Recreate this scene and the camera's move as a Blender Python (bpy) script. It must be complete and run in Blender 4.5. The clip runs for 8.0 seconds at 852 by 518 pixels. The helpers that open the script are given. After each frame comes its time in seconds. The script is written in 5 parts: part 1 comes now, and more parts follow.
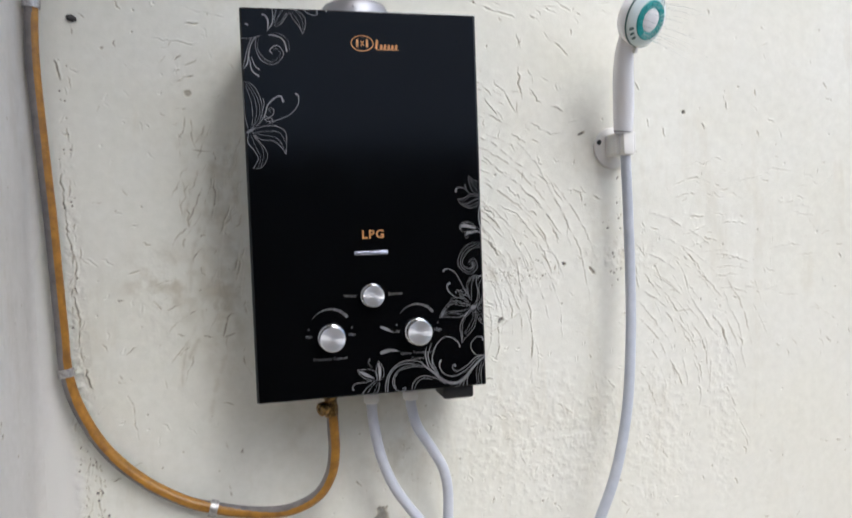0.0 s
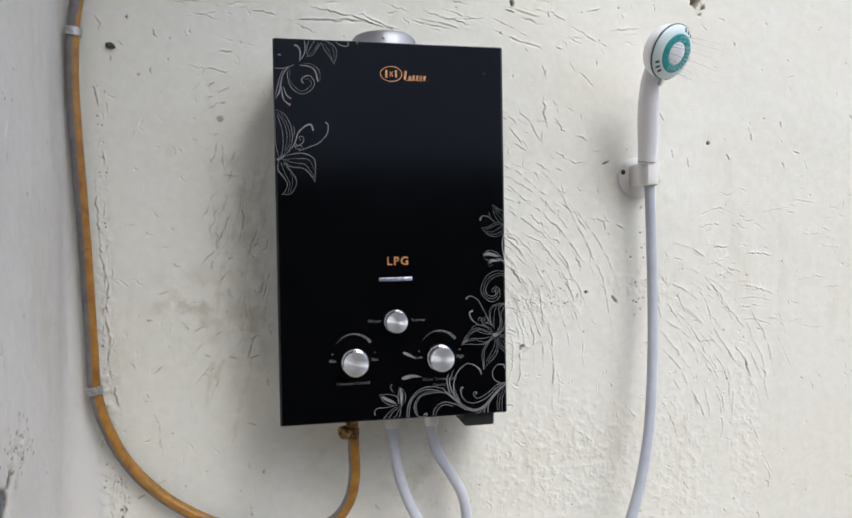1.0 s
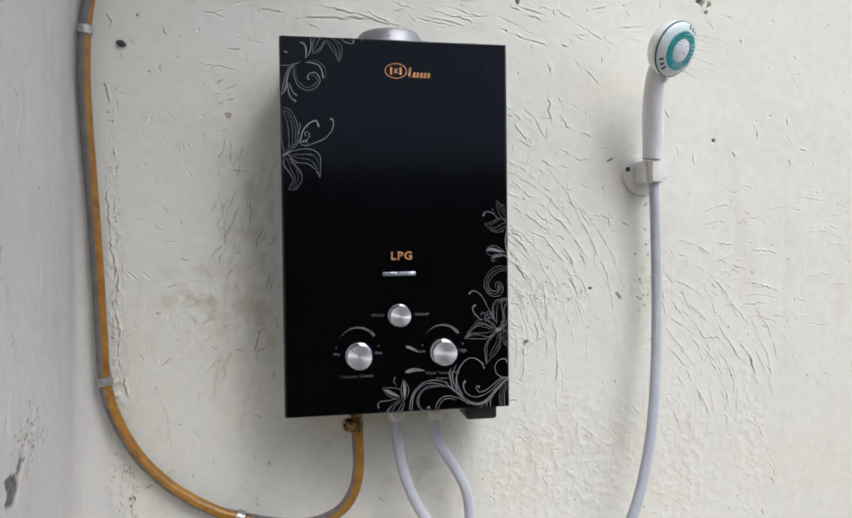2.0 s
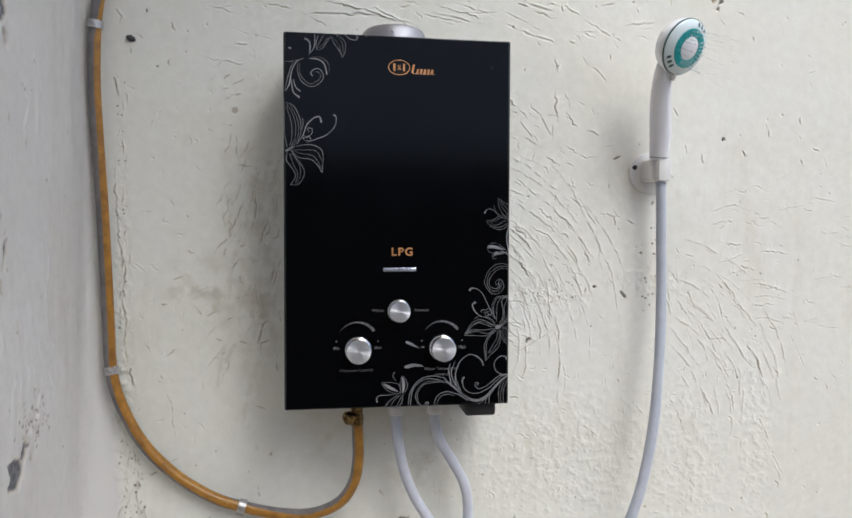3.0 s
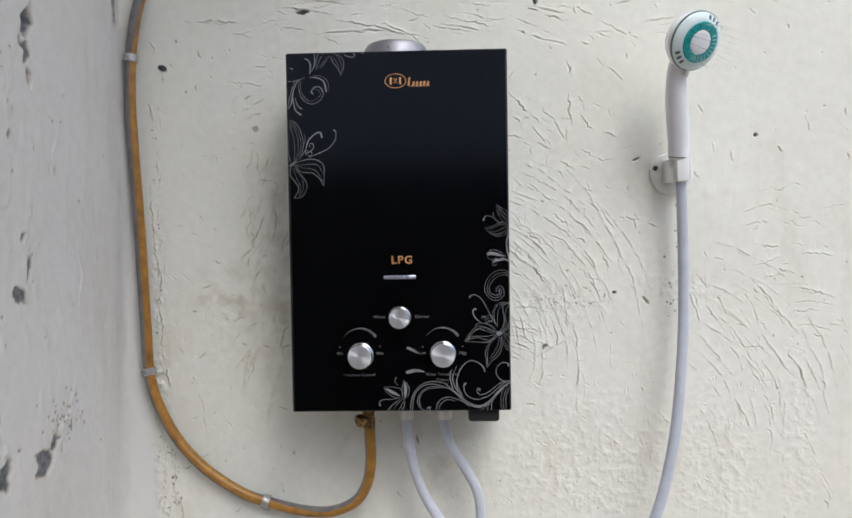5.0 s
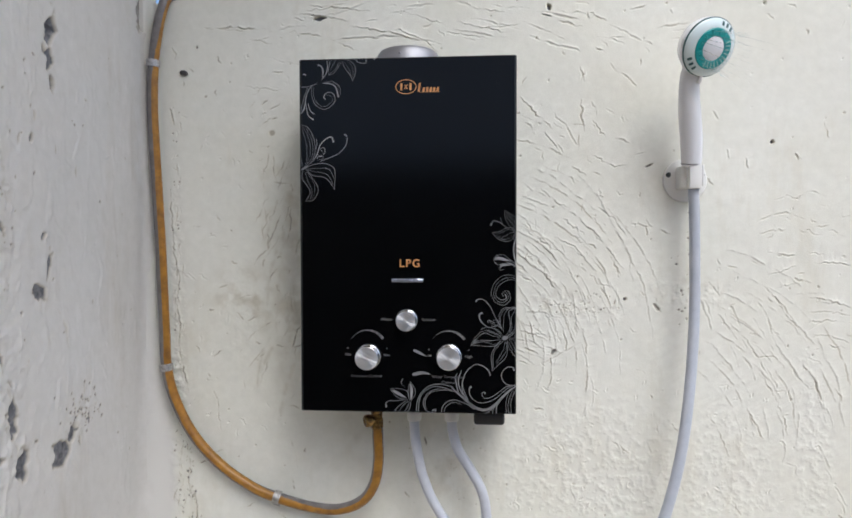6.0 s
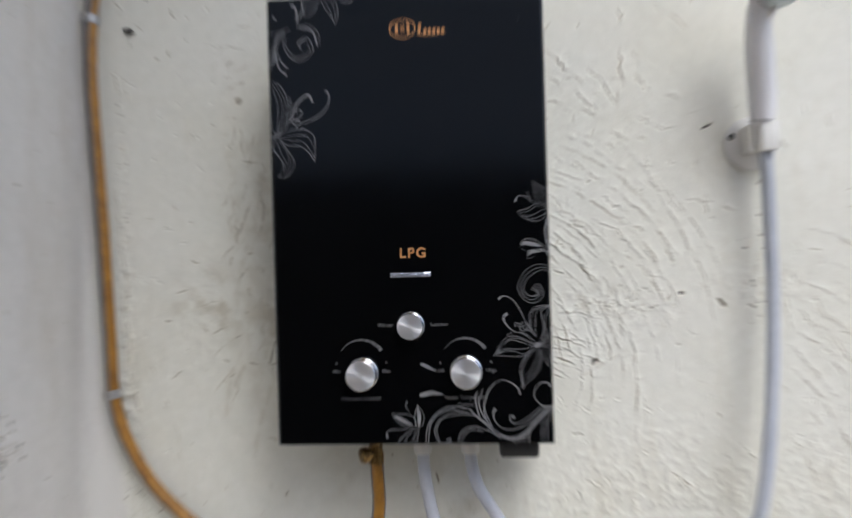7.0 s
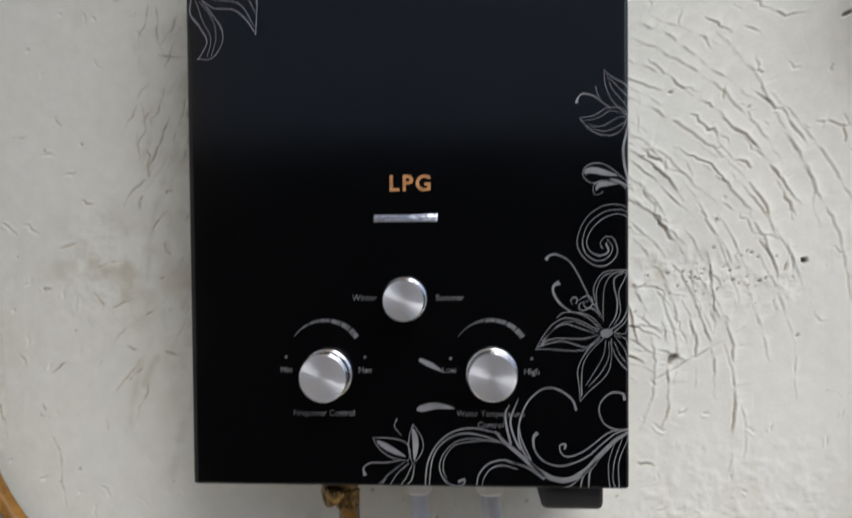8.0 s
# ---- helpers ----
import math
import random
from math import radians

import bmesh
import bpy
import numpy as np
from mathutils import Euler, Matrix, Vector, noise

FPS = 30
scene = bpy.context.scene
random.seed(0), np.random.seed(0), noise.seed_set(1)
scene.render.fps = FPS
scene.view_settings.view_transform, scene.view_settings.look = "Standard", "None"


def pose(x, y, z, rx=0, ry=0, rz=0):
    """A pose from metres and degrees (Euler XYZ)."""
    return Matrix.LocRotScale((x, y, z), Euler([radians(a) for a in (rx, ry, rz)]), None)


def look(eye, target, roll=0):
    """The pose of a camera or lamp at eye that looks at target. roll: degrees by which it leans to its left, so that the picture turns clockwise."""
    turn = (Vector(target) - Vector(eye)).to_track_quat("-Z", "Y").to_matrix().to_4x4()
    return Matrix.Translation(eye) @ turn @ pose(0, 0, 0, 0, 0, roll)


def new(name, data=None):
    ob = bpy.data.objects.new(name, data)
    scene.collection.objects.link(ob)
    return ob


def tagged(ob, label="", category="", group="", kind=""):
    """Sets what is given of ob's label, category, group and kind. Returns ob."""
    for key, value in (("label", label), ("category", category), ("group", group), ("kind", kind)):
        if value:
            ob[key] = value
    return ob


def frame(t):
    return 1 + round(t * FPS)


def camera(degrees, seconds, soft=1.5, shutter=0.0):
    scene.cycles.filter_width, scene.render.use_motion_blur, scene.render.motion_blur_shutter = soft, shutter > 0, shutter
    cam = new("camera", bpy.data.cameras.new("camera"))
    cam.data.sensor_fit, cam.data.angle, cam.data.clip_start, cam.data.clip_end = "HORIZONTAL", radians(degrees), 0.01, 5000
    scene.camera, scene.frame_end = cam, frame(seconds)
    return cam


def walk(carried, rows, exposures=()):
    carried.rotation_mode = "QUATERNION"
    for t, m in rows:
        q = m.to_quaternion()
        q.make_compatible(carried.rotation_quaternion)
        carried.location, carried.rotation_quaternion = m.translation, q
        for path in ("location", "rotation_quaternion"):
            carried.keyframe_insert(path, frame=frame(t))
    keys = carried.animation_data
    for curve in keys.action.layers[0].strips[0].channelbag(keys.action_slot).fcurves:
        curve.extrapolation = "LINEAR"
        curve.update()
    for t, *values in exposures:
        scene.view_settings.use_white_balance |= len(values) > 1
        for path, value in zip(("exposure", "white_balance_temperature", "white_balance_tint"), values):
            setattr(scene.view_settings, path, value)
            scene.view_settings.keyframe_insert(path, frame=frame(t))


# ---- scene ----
cam = camera(62.8, 8.0, soft=1.7, shutter=0.5)
PATH = [
    (0, (-0.145, -1.12, 1.538), (0.298, 0.829, 1.447), -2.0),
    (0.5, (-0.153, -1.12, 1.557), (0.291, 0.83, 1.519), -0.6),
    (1, (-0.154, -1.13, 1.555), (0.237, 0.831, 1.511), -0.9),
    (1.5, (-0.151, -1.142, 1.552), (0.223, 0.823, 1.522), -0.8),
    (1.7, (-0.149, -1.141, 1.549), (0.217, 0.824, 1.508), -0.6),
    (2.8, (-0.114, -1.157, 1.547), (0.198, 0.818, 1.5), -0.7),
    (3, (-0.109, -1.154, 1.554), (0.177, 0.824, 1.488), 0.2),
    (3.5, (-0.104, -1.135, 1.533), (0.123, 0.852, 1.503), -2.3),
    (4, (-0.015, -1.138, 1.568), (0.135, 0.856, 1.512), -1.3),
    (4.5, (0.038, -1.169, 1.565), (0.102, 0.828, 1.483), -0.4),
    (4.7, (0.051, -1.177, 1.56), (0.057, 0.822, 1.489), -0.6),
    (5.8, (0.117, -1.195, 1.559), (-0.035, 0.799, 1.519), -0.4),
    (6, (0.118, -1.195, 1.565), (-0.049, 0.797, 1.513), -0.1),
    (6.5, (0.124, -1.191, 1.562), (-0.075, 0.798, 1.496), -1.5),
    (6.8, (0.129, -1.175, 1.55), (-0.083, 0.813, 1.505), -1.3),
    (7, (0.086, -0.965, 1.524), (-0.073, 1.029, 1.521), -1.6),
    (7.2, (0.061, -0.798, 1.514), (-0.069, 1.197, 1.522), -1.8),
    (7.5, (0.043, -0.663, 1.525), (-0.033, 1.335, 1.458), -1.2),
    (8, (0.047, -0.656, 1.486), (-0.074, 1.34, 1.438), -0.5),
]
EXPOSURES = [(0, 0.38, 5720, 6.0), (1.5, 0.29, 5720, 6.0), (3.5, 0.20, 5720, 6.0), (6.8, 0.26, 5720, 6.0), (7.5, -0.24, 5720, 6.0), (8, 0.15, 5720, 6.0)]
walk(cam, [(t, look(eye, target, roll)) for t, eye, target, roll in PATH], EXPOSURES)

# ---- light: an open yard under a hazy sky, brightest to the east and south ----
world = bpy.data.worlds.new("sky")
scene.world = world
world.use_nodes = True
wn = world.node_tree
sky = wn.nodes.new("ShaderNodeTexSky")
sky.sky_type, sky.sun_disc = "NISHITA", False
sky.sun_elevation, sky.sun_rotation = radians(54), radians(153)
sky.air_density, sky.dust_density, sky.ozone_density = 0.8, 5.0, 0.4
wn.links.new(sky.outputs[0], wn.nodes["Background"].inputs[0])
wn.nodes["Background"].inputs[1].default_value = 0.205
sun = new("sun", bpy.data.lights.new("sun", "SUN"))
sun.data.energy, sun.data.angle, sun.data.color = 0.54, radians(20), (0.92, 0.97, 1.0)
sun.matrix_world = look((1.52, -2.98, 4.62), (0, 0, 0))


# ---- materials ----
def material(name, base, rough=0.5, metal=0.0, spec=0.5):
    m = bpy.data.materials.new(name)
    m.use_nodes = True
    b = m.node_tree.nodes["Principled BSDF"]
    b.inputs["Base Color"].default_value = (*base, 1)
    b.inputs["Roughness"].default_value = rough
    b.inputs["Metallic"].default_value = metal
    b.inputs["Specular IOR Level"].default_value = spec
    return m


def node(m, kind, **values):
    n = m.node_tree.nodes.new(kind)
    for key, value in values.items():
        n.inputs[key.replace("_", " ")].default_value = value
    return n


def noise_of(m, scale, detail=4.0, rough=0.6, stretch=(1, 1, 1)):
    tc = m.node_tree.nodes.new("ShaderNodeTexCoord")
    mp = node(m, "ShaderNodeMapping", Scale=stretch)
    n = node(m, "ShaderNodeTexNoise", Scale=scale, Detail=detail, Roughness=rough)
    m.node_tree.links.new(tc.outputs["Object"], mp.inputs[0])
    m.node_tree.links.new(mp.outputs[0], n.inputs["Vector"])
    return n.outputs["Fac"]


def ramp(m, fac, low, high, a, b):
    r = m.node_tree.nodes.new("ShaderNodeValToRGB")
    r.color_ramp.elements[0].position, r.color_ramp.elements[1].position = low, high
    r.color_ramp.elements[0].color, r.color_ramp.elements[1].color = (*a, 1), (*b, 1)
    m.node_tree.links.new(fac, r.inputs[0])
    return r.outputs[0]


def mix(m, fac, a, b, mode="MIX"):
    n = m.node_tree.nodes.new("ShaderNodeMix")
    n.data_type, n.blend_type = "RGBA", mode
    for sock, value in ((n.inputs[0], fac), (n.inputs[6], a), (n.inputs[7], b)):
        if isinstance(value, bpy.types.NodeSocket):
            m.node_tree.links.new(value, sock)
        else:
            sock.default_value = (*value, 1) if isinstance(value, tuple) else value
    return n.outputs[2]


def set_in(m, name, out):
    m.node_tree.links.new(out, m.node_tree.nodes["Principled BSDF"].inputs[name])


def bump(m, fac, strength, distance):
    n = node(m, "ShaderNodeBump", Strength=strength, Distance=distance)
    old = m.node_tree.nodes["Principled BSDF"].inputs["Normal"]
    if old.links:
        m.node_tree.links.new(old.links[0].from_socket, n.inputs["Normal"])
    m.node_tree.links.new(fac, n.inputs["Height"])
    m.node_tree.links.new(n.outputs[0], old)


def painted_plaster(name, paint, tint, other):
    """Old emulsion on hand-trowelled render; the sheet's colour layer bares grey cement and paints in grime and crack
    shade.
    """
    m = material(name, paint, 0.62, spec=0.35)
    broad = ramp(m, noise_of(m, 4.0, 5.0), 0.35, 0.7, paint, tint)
    fine = ramp(m, noise_of(m, 60.0, 4.0), 0.3, 0.7, (0.93, 0.93, 0.92), (1.0, 1.0, 1.0))
    col = mix(m, 1.0, broad, fine, "MULTIPLY")
    runs = ramp(m, noise_of(m, 9.0, 6.0, 0.7, (1.0, 1.0, 0.25)), 0.56, 0.8, (1, 1, 1), (0.86, 0.83, 0.77))
    col = mix(m, 1.0, col, runs, "MULTIPLY")
    lap = m.node_tree.nodes.new("ShaderNodeAttribute")
    lap.attribute_name = "pale"
    col = mix(m, lap.outputs["Fac"], col, other)
    chip_shade = m.node_tree.nodes.new("ShaderNodeAttribute")
    chip_shade.attribute_name = "chip_shade"
    cement = ramp(m, noise_of(m, 130.0, 4.0), 0.3, 0.75, (0.07, 0.07, 0.075), (0.24, 0.24, 0.25))
    grime_shade = ramp(m, noise_of(m, 45.0, 5.0), 0.3, 0.7, (0.25, 0.195, 0.095), (0.42, 0.35, 0.21))
    col = mix(m, chip_shade.outputs["Fac"], col, mix(m, ramp(m, chip_shade.outputs["Fac"], 0.45, 0.9, (0, 0, 0), (1, 1, 1)), grime_shade, cement))
    set_in(m, "Base Color", col)
    bump(m, noise_of(m, 420.0, 3.0), 0.16, 0.0005)
    bump(m, noise_of(m, 90.0, 6.0, 0.65), 0.16, 0.0014)
    return m


CREAM = painted_plaster("cream_paint_on_plaster", (0.765, 0.752, 0.665), (0.785, 0.778, 0.715), (0.66, 0.645, 0.605))
PALE = painted_plaster("pale_grey_paint_on_plaster", (0.655, 0.632, 0.592), (0.70, 0.682, 0.65), (0.655, 0.645, 0.61))
DULL = material("weathered_render", (0.2, 0.19, 0.18), 0.9)
set_in(DULL, "Base Color", ramp(DULL, noise_of(DULL, 3.0, 6.0), 0.3, 0.7, (0.040, 0.038, 0.037), (0.075, 0.071, 0.068)))
bump(DULL, noise_of(DULL, 30.0, 6.0), 0.5, 0.01)
FAR = material("pale_render", (0.42, 0.42, 0.42), 0.9)
set_in(FAR, "Base Color", ramp(FAR, noise_of(FAR, 0.8, 6.0), 0.3, 0.7, (0.62, 0.64, 0.66), (0.71, 0.73, 0.75)))
BUFF = material("buff_render", (0.4, 0.33, 0.25), 0.9)
set_in(BUFF, "Base Color", ramp(BUFF, noise_of(BUFF, 2.0, 6.0), 0.3, 0.7, (0.48, 0.36, 0.24), (0.58, 0.45, 0.31)))
# warm colour chosen for the light this added slab throws back
SHADE_SLAB = material("buff_shade_slab", (0.5, 0.42, 0.33), 0.9)
set_in(SHADE_SLAB, "Base Color", ramp(SHADE_SLAB, noise_of(SHADE_SLAB, 2.0, 6.0), 0.3, 0.7, (0.62, 0.45, 0.28), (0.70, 0.53, 0.35)))
SCREED = material("cement_screed", (0.3, 0.29, 0.27), 0.85)
set_in(SCREED, "Base Color", ramp(SCREED, noise_of(SCREED, 5.0, 6.0), 0.3, 0.7, (0.33, 0.29, 0.235), (0.42, 0.375, 0.31)))
bump(SCREED, noise_of(SCREED, 50.0, 5.0), 0.4, 0.004)

BLACK = material("black_enamelled_panel", (0.0010, 0.0011, 0.0014), 0.16, spec=0.5)
set_in(BLACK, "Roughness", ramp(BLACK, noise_of(BLACK, 14.0, 5.0), 0.3, 0.75, (0.12, 0.12, 0.12), (0.17, 0.17, 0.17)))
bump(BLACK, noise_of(BLACK, 700.0, 2.0), 0.04, 0.0003)
CASE = material("black_painted_steel", (0.012, 0.012, 0.013), 0.35)
bump(CASE, noise_of(CASE, 600.0, 2.0), 0.15, 0.0004)
PLASTIC = material("matt_black_plastic", (0.012, 0.012, 0.012), 0.5)
bump(PLASTIC, noise_of(PLASTIC, 900.0, 2.0), 0.2, 0.0003)
SILVER = material("silver_print", (0.34, 0.34, 0.35), 0.42, 0.1)
set_in(SILVER, "Base Color", ramp(SILVER, noise_of(SILVER, 35.0, 3.0), 0.3, 0.7, (0.13, 0.13, 0.135), (0.31, 0.31, 0.32)))
DIM = material("dim_grey_print", (0.13, 0.13, 0.135), 0.5)
set_in(DIM, "Base Color", ramp(DIM, noise_of(DIM, 300.0, 2.0), 0.35, 0.65, (0.06, 0.06, 0.06), (0.19, 0.19, 0.195)))
GOLD = material("orange_gold_print", (0.55, 0.27, 0.10), 0.4, 0.2)
set_in(GOLD, "Base Color", ramp(GOLD, noise_of(GOLD, 120.0, 2.0), 0.3, 0.7, (0.45, 0.20, 0.07), (0.62, 0.33, 0.14)))
WINDOW = material("mirrored_sight_glass", (0.55, 0.58, 0.68), 0.12, 0.9)
bump(WINDOW, noise_of(WINDOW, 160.0, 3.0, 0.6, (1, 1, 3)), 0.6, 0.002)
BRUSHED = material("spun_aluminium", (0.93, 0.93, 0.95), 0.33, 0.85)
BRUSHED.node_tree.nodes["Principled BSDF"].inputs["Anisotropic"].default_value = 0.93
tan = BRUSHED.node_tree.nodes.new("ShaderNodeTangent")
tan.direction_type, tan.axis = "RADIAL", "Y"
set_in(BRUSHED, "Tangent", tan.outputs[0])
CHROME = material("chrome_rim", (0.66, 0.66, 0.68), 0.24, 1.0)
STEEL = material("galvanised_collar", (0.34, 0.34, 0.36), 0.5, 1.0)
set_in(STEEL, "Roughness", ramp(STEEL, noise_of(STEEL, 40.0, 5.0), 0.3, 0.7, (0.42, 0.42, 0.42), (0.6, 0.6, 0.6)))
BRASS = material("tarnished_brass", (0.28, 0.17, 0.06), 0.38, 1.0)
set_in(BRASS, "Base Color", ramp(BRASS, noise_of(BRASS, 180.0, 4.0), 0.35, 0.65, (0.07, 0.045, 0.025), (0.42, 0.27, 0.10)))
CLIP = material("zinc_clip", (0.45, 0.44, 0.44), 0.42, 0.8)
set_in(CLIP, "Base Color", ramp(CLIP, noise_of(CLIP, 220.0, 4.0), 0.35, 0.65, (0.30, 0.29, 0.29), (0.58, 0.57, 0.56)))
GREY_HOSE = material("grey_rubber_hose", (0.25, 0.24, 0.24), 0.4)
set_in(GREY_HOSE, "Base Color", ramp(GREY_HOSE, noise_of(GREY_HOSE, 50.0, 5.0), 0.3, 0.7, (0.11, 0.10, 0.10), (0.20, 0.185, 0.18)))
ORANGE_HOSE = material("orange_hose_stripe", (0.45, 0.23, 0.04), 0.4)
set_in(ORANGE_HOSE, "Base Color", ramp(ORANGE_HOSE, noise_of(ORANGE_HOSE, 70.0, 5.0), 0.3, 0.72, (0.40, 0.19, 0.02), (0.20, 0.092, 0.014)))
WHITE_HOSE = material("white_pvc_hose", (0.74, 0.75, 0.79), 0.33)
set_in(WHITE_HOSE, "Base Color", ramp(WHITE_HOSE, noise_of(WHITE_HOSE, 30.0, 4.0), 0.3, 0.7, (0.46, 0.48, 0.54), (0.55, 0.57, 0.62)))
GREY_PVC = material("pale_grey_pvc_hose", (0.56, 0.58, 0.63), 0.3)
set_in(GREY_PVC, "Base Color", ramp(GREY_PVC, noise_of(GREY_PVC, 30.0, 4.0), 0.3, 0.7, (0.40, 0.425, 0.485), (0.48, 0.505, 0.56)))
WHITE = material("white_abs_plastic", (0.80, 0.80, 0.83), 0.25)
SOFTWHITE = material("warm_white_plastic", (0.76, 0.75, 0.72), 0.35)
SEAM = material("dark_teal_rubber", (0.035, 0.10, 0.10), 0.5)
FACE = material("pale_aqua_plastic", (0.68, 0.77, 0.78), 0.22)
TEAL = material("teal_plastic", (0.02, 0.31, 0.31), 0.3)
NOZZLE = material("pale_teal_rubber", (0.30, 0.55, 0.54), 0.4)
DARK = material("dark_gaps_and_screws", (0.03, 0.035, 0.035), 0.6)
WATER = material("water", (1, 1, 1), 0.02)
WATER.node_tree.nodes["Principled BSDF"].inputs["Transmission Weight"].default_value = 1.0
WATER.node_tree.nodes["Principled BSDF"].inputs["IOR"].default_value = 1.33


# ---- building helpers ----
def part(name, bm, mat, parent=None, label="", smooth=True):
    me = bpy.data.meshes.new(name)
    bm.normal_update()
    bm.to_mesh(me)
    bm.free()
    for m in mat if isinstance(mat, tuple) else (mat,):
        me.materials.append(m)
    if smooth:
        me.shade_smooth()
        me.set_sharp_from_angle(angle=radians(38))
    ob = new(name, me)
    if parent:
        ob.parent = parent
    if label:
        ob["label"] = label
    return ob


def thing(name, at, label, category, **more):
    ob = new(name)
    ob.empty_display_size = 0.02
    ob.location = at
    return tagged(ob, label, category, **more)


def moved(ob, m):
    """Gives a part its pose in world metres, whatever its parents' places."""
    bpy.context.view_layer.update()
    ob.matrix_world = m
    return ob


def block(lo, hi, bevel=0.0, segments=2):
    bm = bmesh.new()
    bmesh.ops.create_cube(bm, size=1)
    size = Vector(hi) - Vector(lo)
    for v in bm.verts:
        v.co = Vector(lo) + Vector(((v.co.x + 0.5) * size.x, (v.co.y + 0.5) * size.y, (v.co.z + 0.5) * size.z))
    if bevel:
        bmesh.ops.bevel(bm, geom=bm.edges[:], offset=bevel, segments=segments, affect="EDGES", profile=0.5)
    return bm


def lathe(profile, m=Matrix(), sides=48, bm=None):
    """Turns (radius, height) pairs about z, then moves them by m. A radius of 0 closes an end."""
    bm = bm or bmesh.new()
    rings = []
    for r, h in profile:
        if r < 1e-6:
            rings.append([bm.verts.new(m @ Vector((0, 0, h)))])
        else:
            rings.append([bm.verts.new(m @ Vector((r * math.cos(a * math.tau / sides), r * math.sin(a * math.tau / sides), h))) for a in range(sides)])
    for a, b in zip(rings, rings[1:]):
        for i in range(sides):
            j = (i + 1) % sides
            if len(a) == 1 and len(b) > 1:
                bm.faces.new((a[0], b[j], b[i]))
            elif len(b) == 1 and len(a) > 1:
                bm.faces.new((a[i], a[j], b[0]))
            elif len(a) > 1:
                bm.faces.new((a[i], a[j], b[j], b[i]))
    bmesh.ops.recalc_face_normals(bm, faces=bm.faces[:])
    return bm


def spline(points, per=8):
    """A smooth line through the points (Catmull-Rom)."""
    p = [Vector(q) for q in points]
    p = [p[0] * 2 - p[1]] + p + [p[-1] * 2 - p[-2]]
    out = []
    for a, b, c, d in zip(p, p[1:], p[2:], p[3:]):
        for i in range(per):
            t = i / per
            out.append(0.5 * (2 * b + (c - a) * t + (2 * a - 5 * b + 4 * c - d) * t * t + (3 * b - a - 3 * c + d) * t ** 3))
    return out + [p[-2]]


def tube(line, radius, sides=20, bm=None, stripe=None):
    """A round tube along a line; radius and stripe may be functions of the way along, 0 to 1. stripe(s) gives the
    middle angle and half width, in degrees, of a band that takes the second material; 0 degrees faces south, 90 east."""
    bm = bm or bmesh.new()
    rings, n = [], len(line)
    for i, p in enumerate(line):
        along = (line[min(i + 1, n - 1)] - line[max(i - 1, 0)]).normalized()
        front = Vector((0, -1, 0))
        front = (front - along * front.dot(along)).normalized()
        side = along.cross(front)
        r = radius(i / (n - 1)) if callable(radius) else radius
        rings.append([bm.verts.new(p + r * (front * math.cos(k * math.tau / sides) + side * math.sin(k * math.tau / sides))) for k in range(sides)])
    for i, (a, b) in enumerate(zip(rings, rings[1:])):
        for k in range(sides):
            f = bm.faces.new((a[k], a[(k + 1) % sides], b[(k + 1) % sides], b[k]))
            if stripe:
                mid, half = stripe(i / (n - 1))
                turn = ((k + 0.5) * 360 / sides - mid + 180) % 360 - 180
                f.material_index = 1 if abs(turn) < half else 0
    bm.faces.new(rings[0][::-1])
    bm.faces.new(rings[-1])
    bmesh.ops.recalc_face_normals(bm, faces=bm.faces[:])
    return bm


# ---- the plastered walls ----
def grain(u, v, scale, seed, octaves=4):
    """Smooth value noise on arrays, about -1 to 1."""
    rng = np.random.RandomState(seed)
    total, amp = np.zeros_like(u), 1.0
    for _ in range(octaves):
        g = rng.uniform(-1, 1, (256, 256))
        x, y = u * scale + 77.3, v * scale + 31.7
        i, j = np.floor(x).astype(int), np.floor(y).astype(int)
        a, b = x - i, y - j
        a, b = a * a * (3 - 2 * a), b * b * (3 - 2 * b)
        i0, i1, j0, j1 = i % 256, (i + 1) % 256, j % 256, (j + 1) % 256
        total += amp * ((g[i0, j0] * (1 - a) + g[i1, j0] * a) * (1 - b) + (g[i0, j1] * (1 - a) + g[i1, j1] * a) * b)
        scale, amp = scale * 2.03, amp * 0.5
    return total


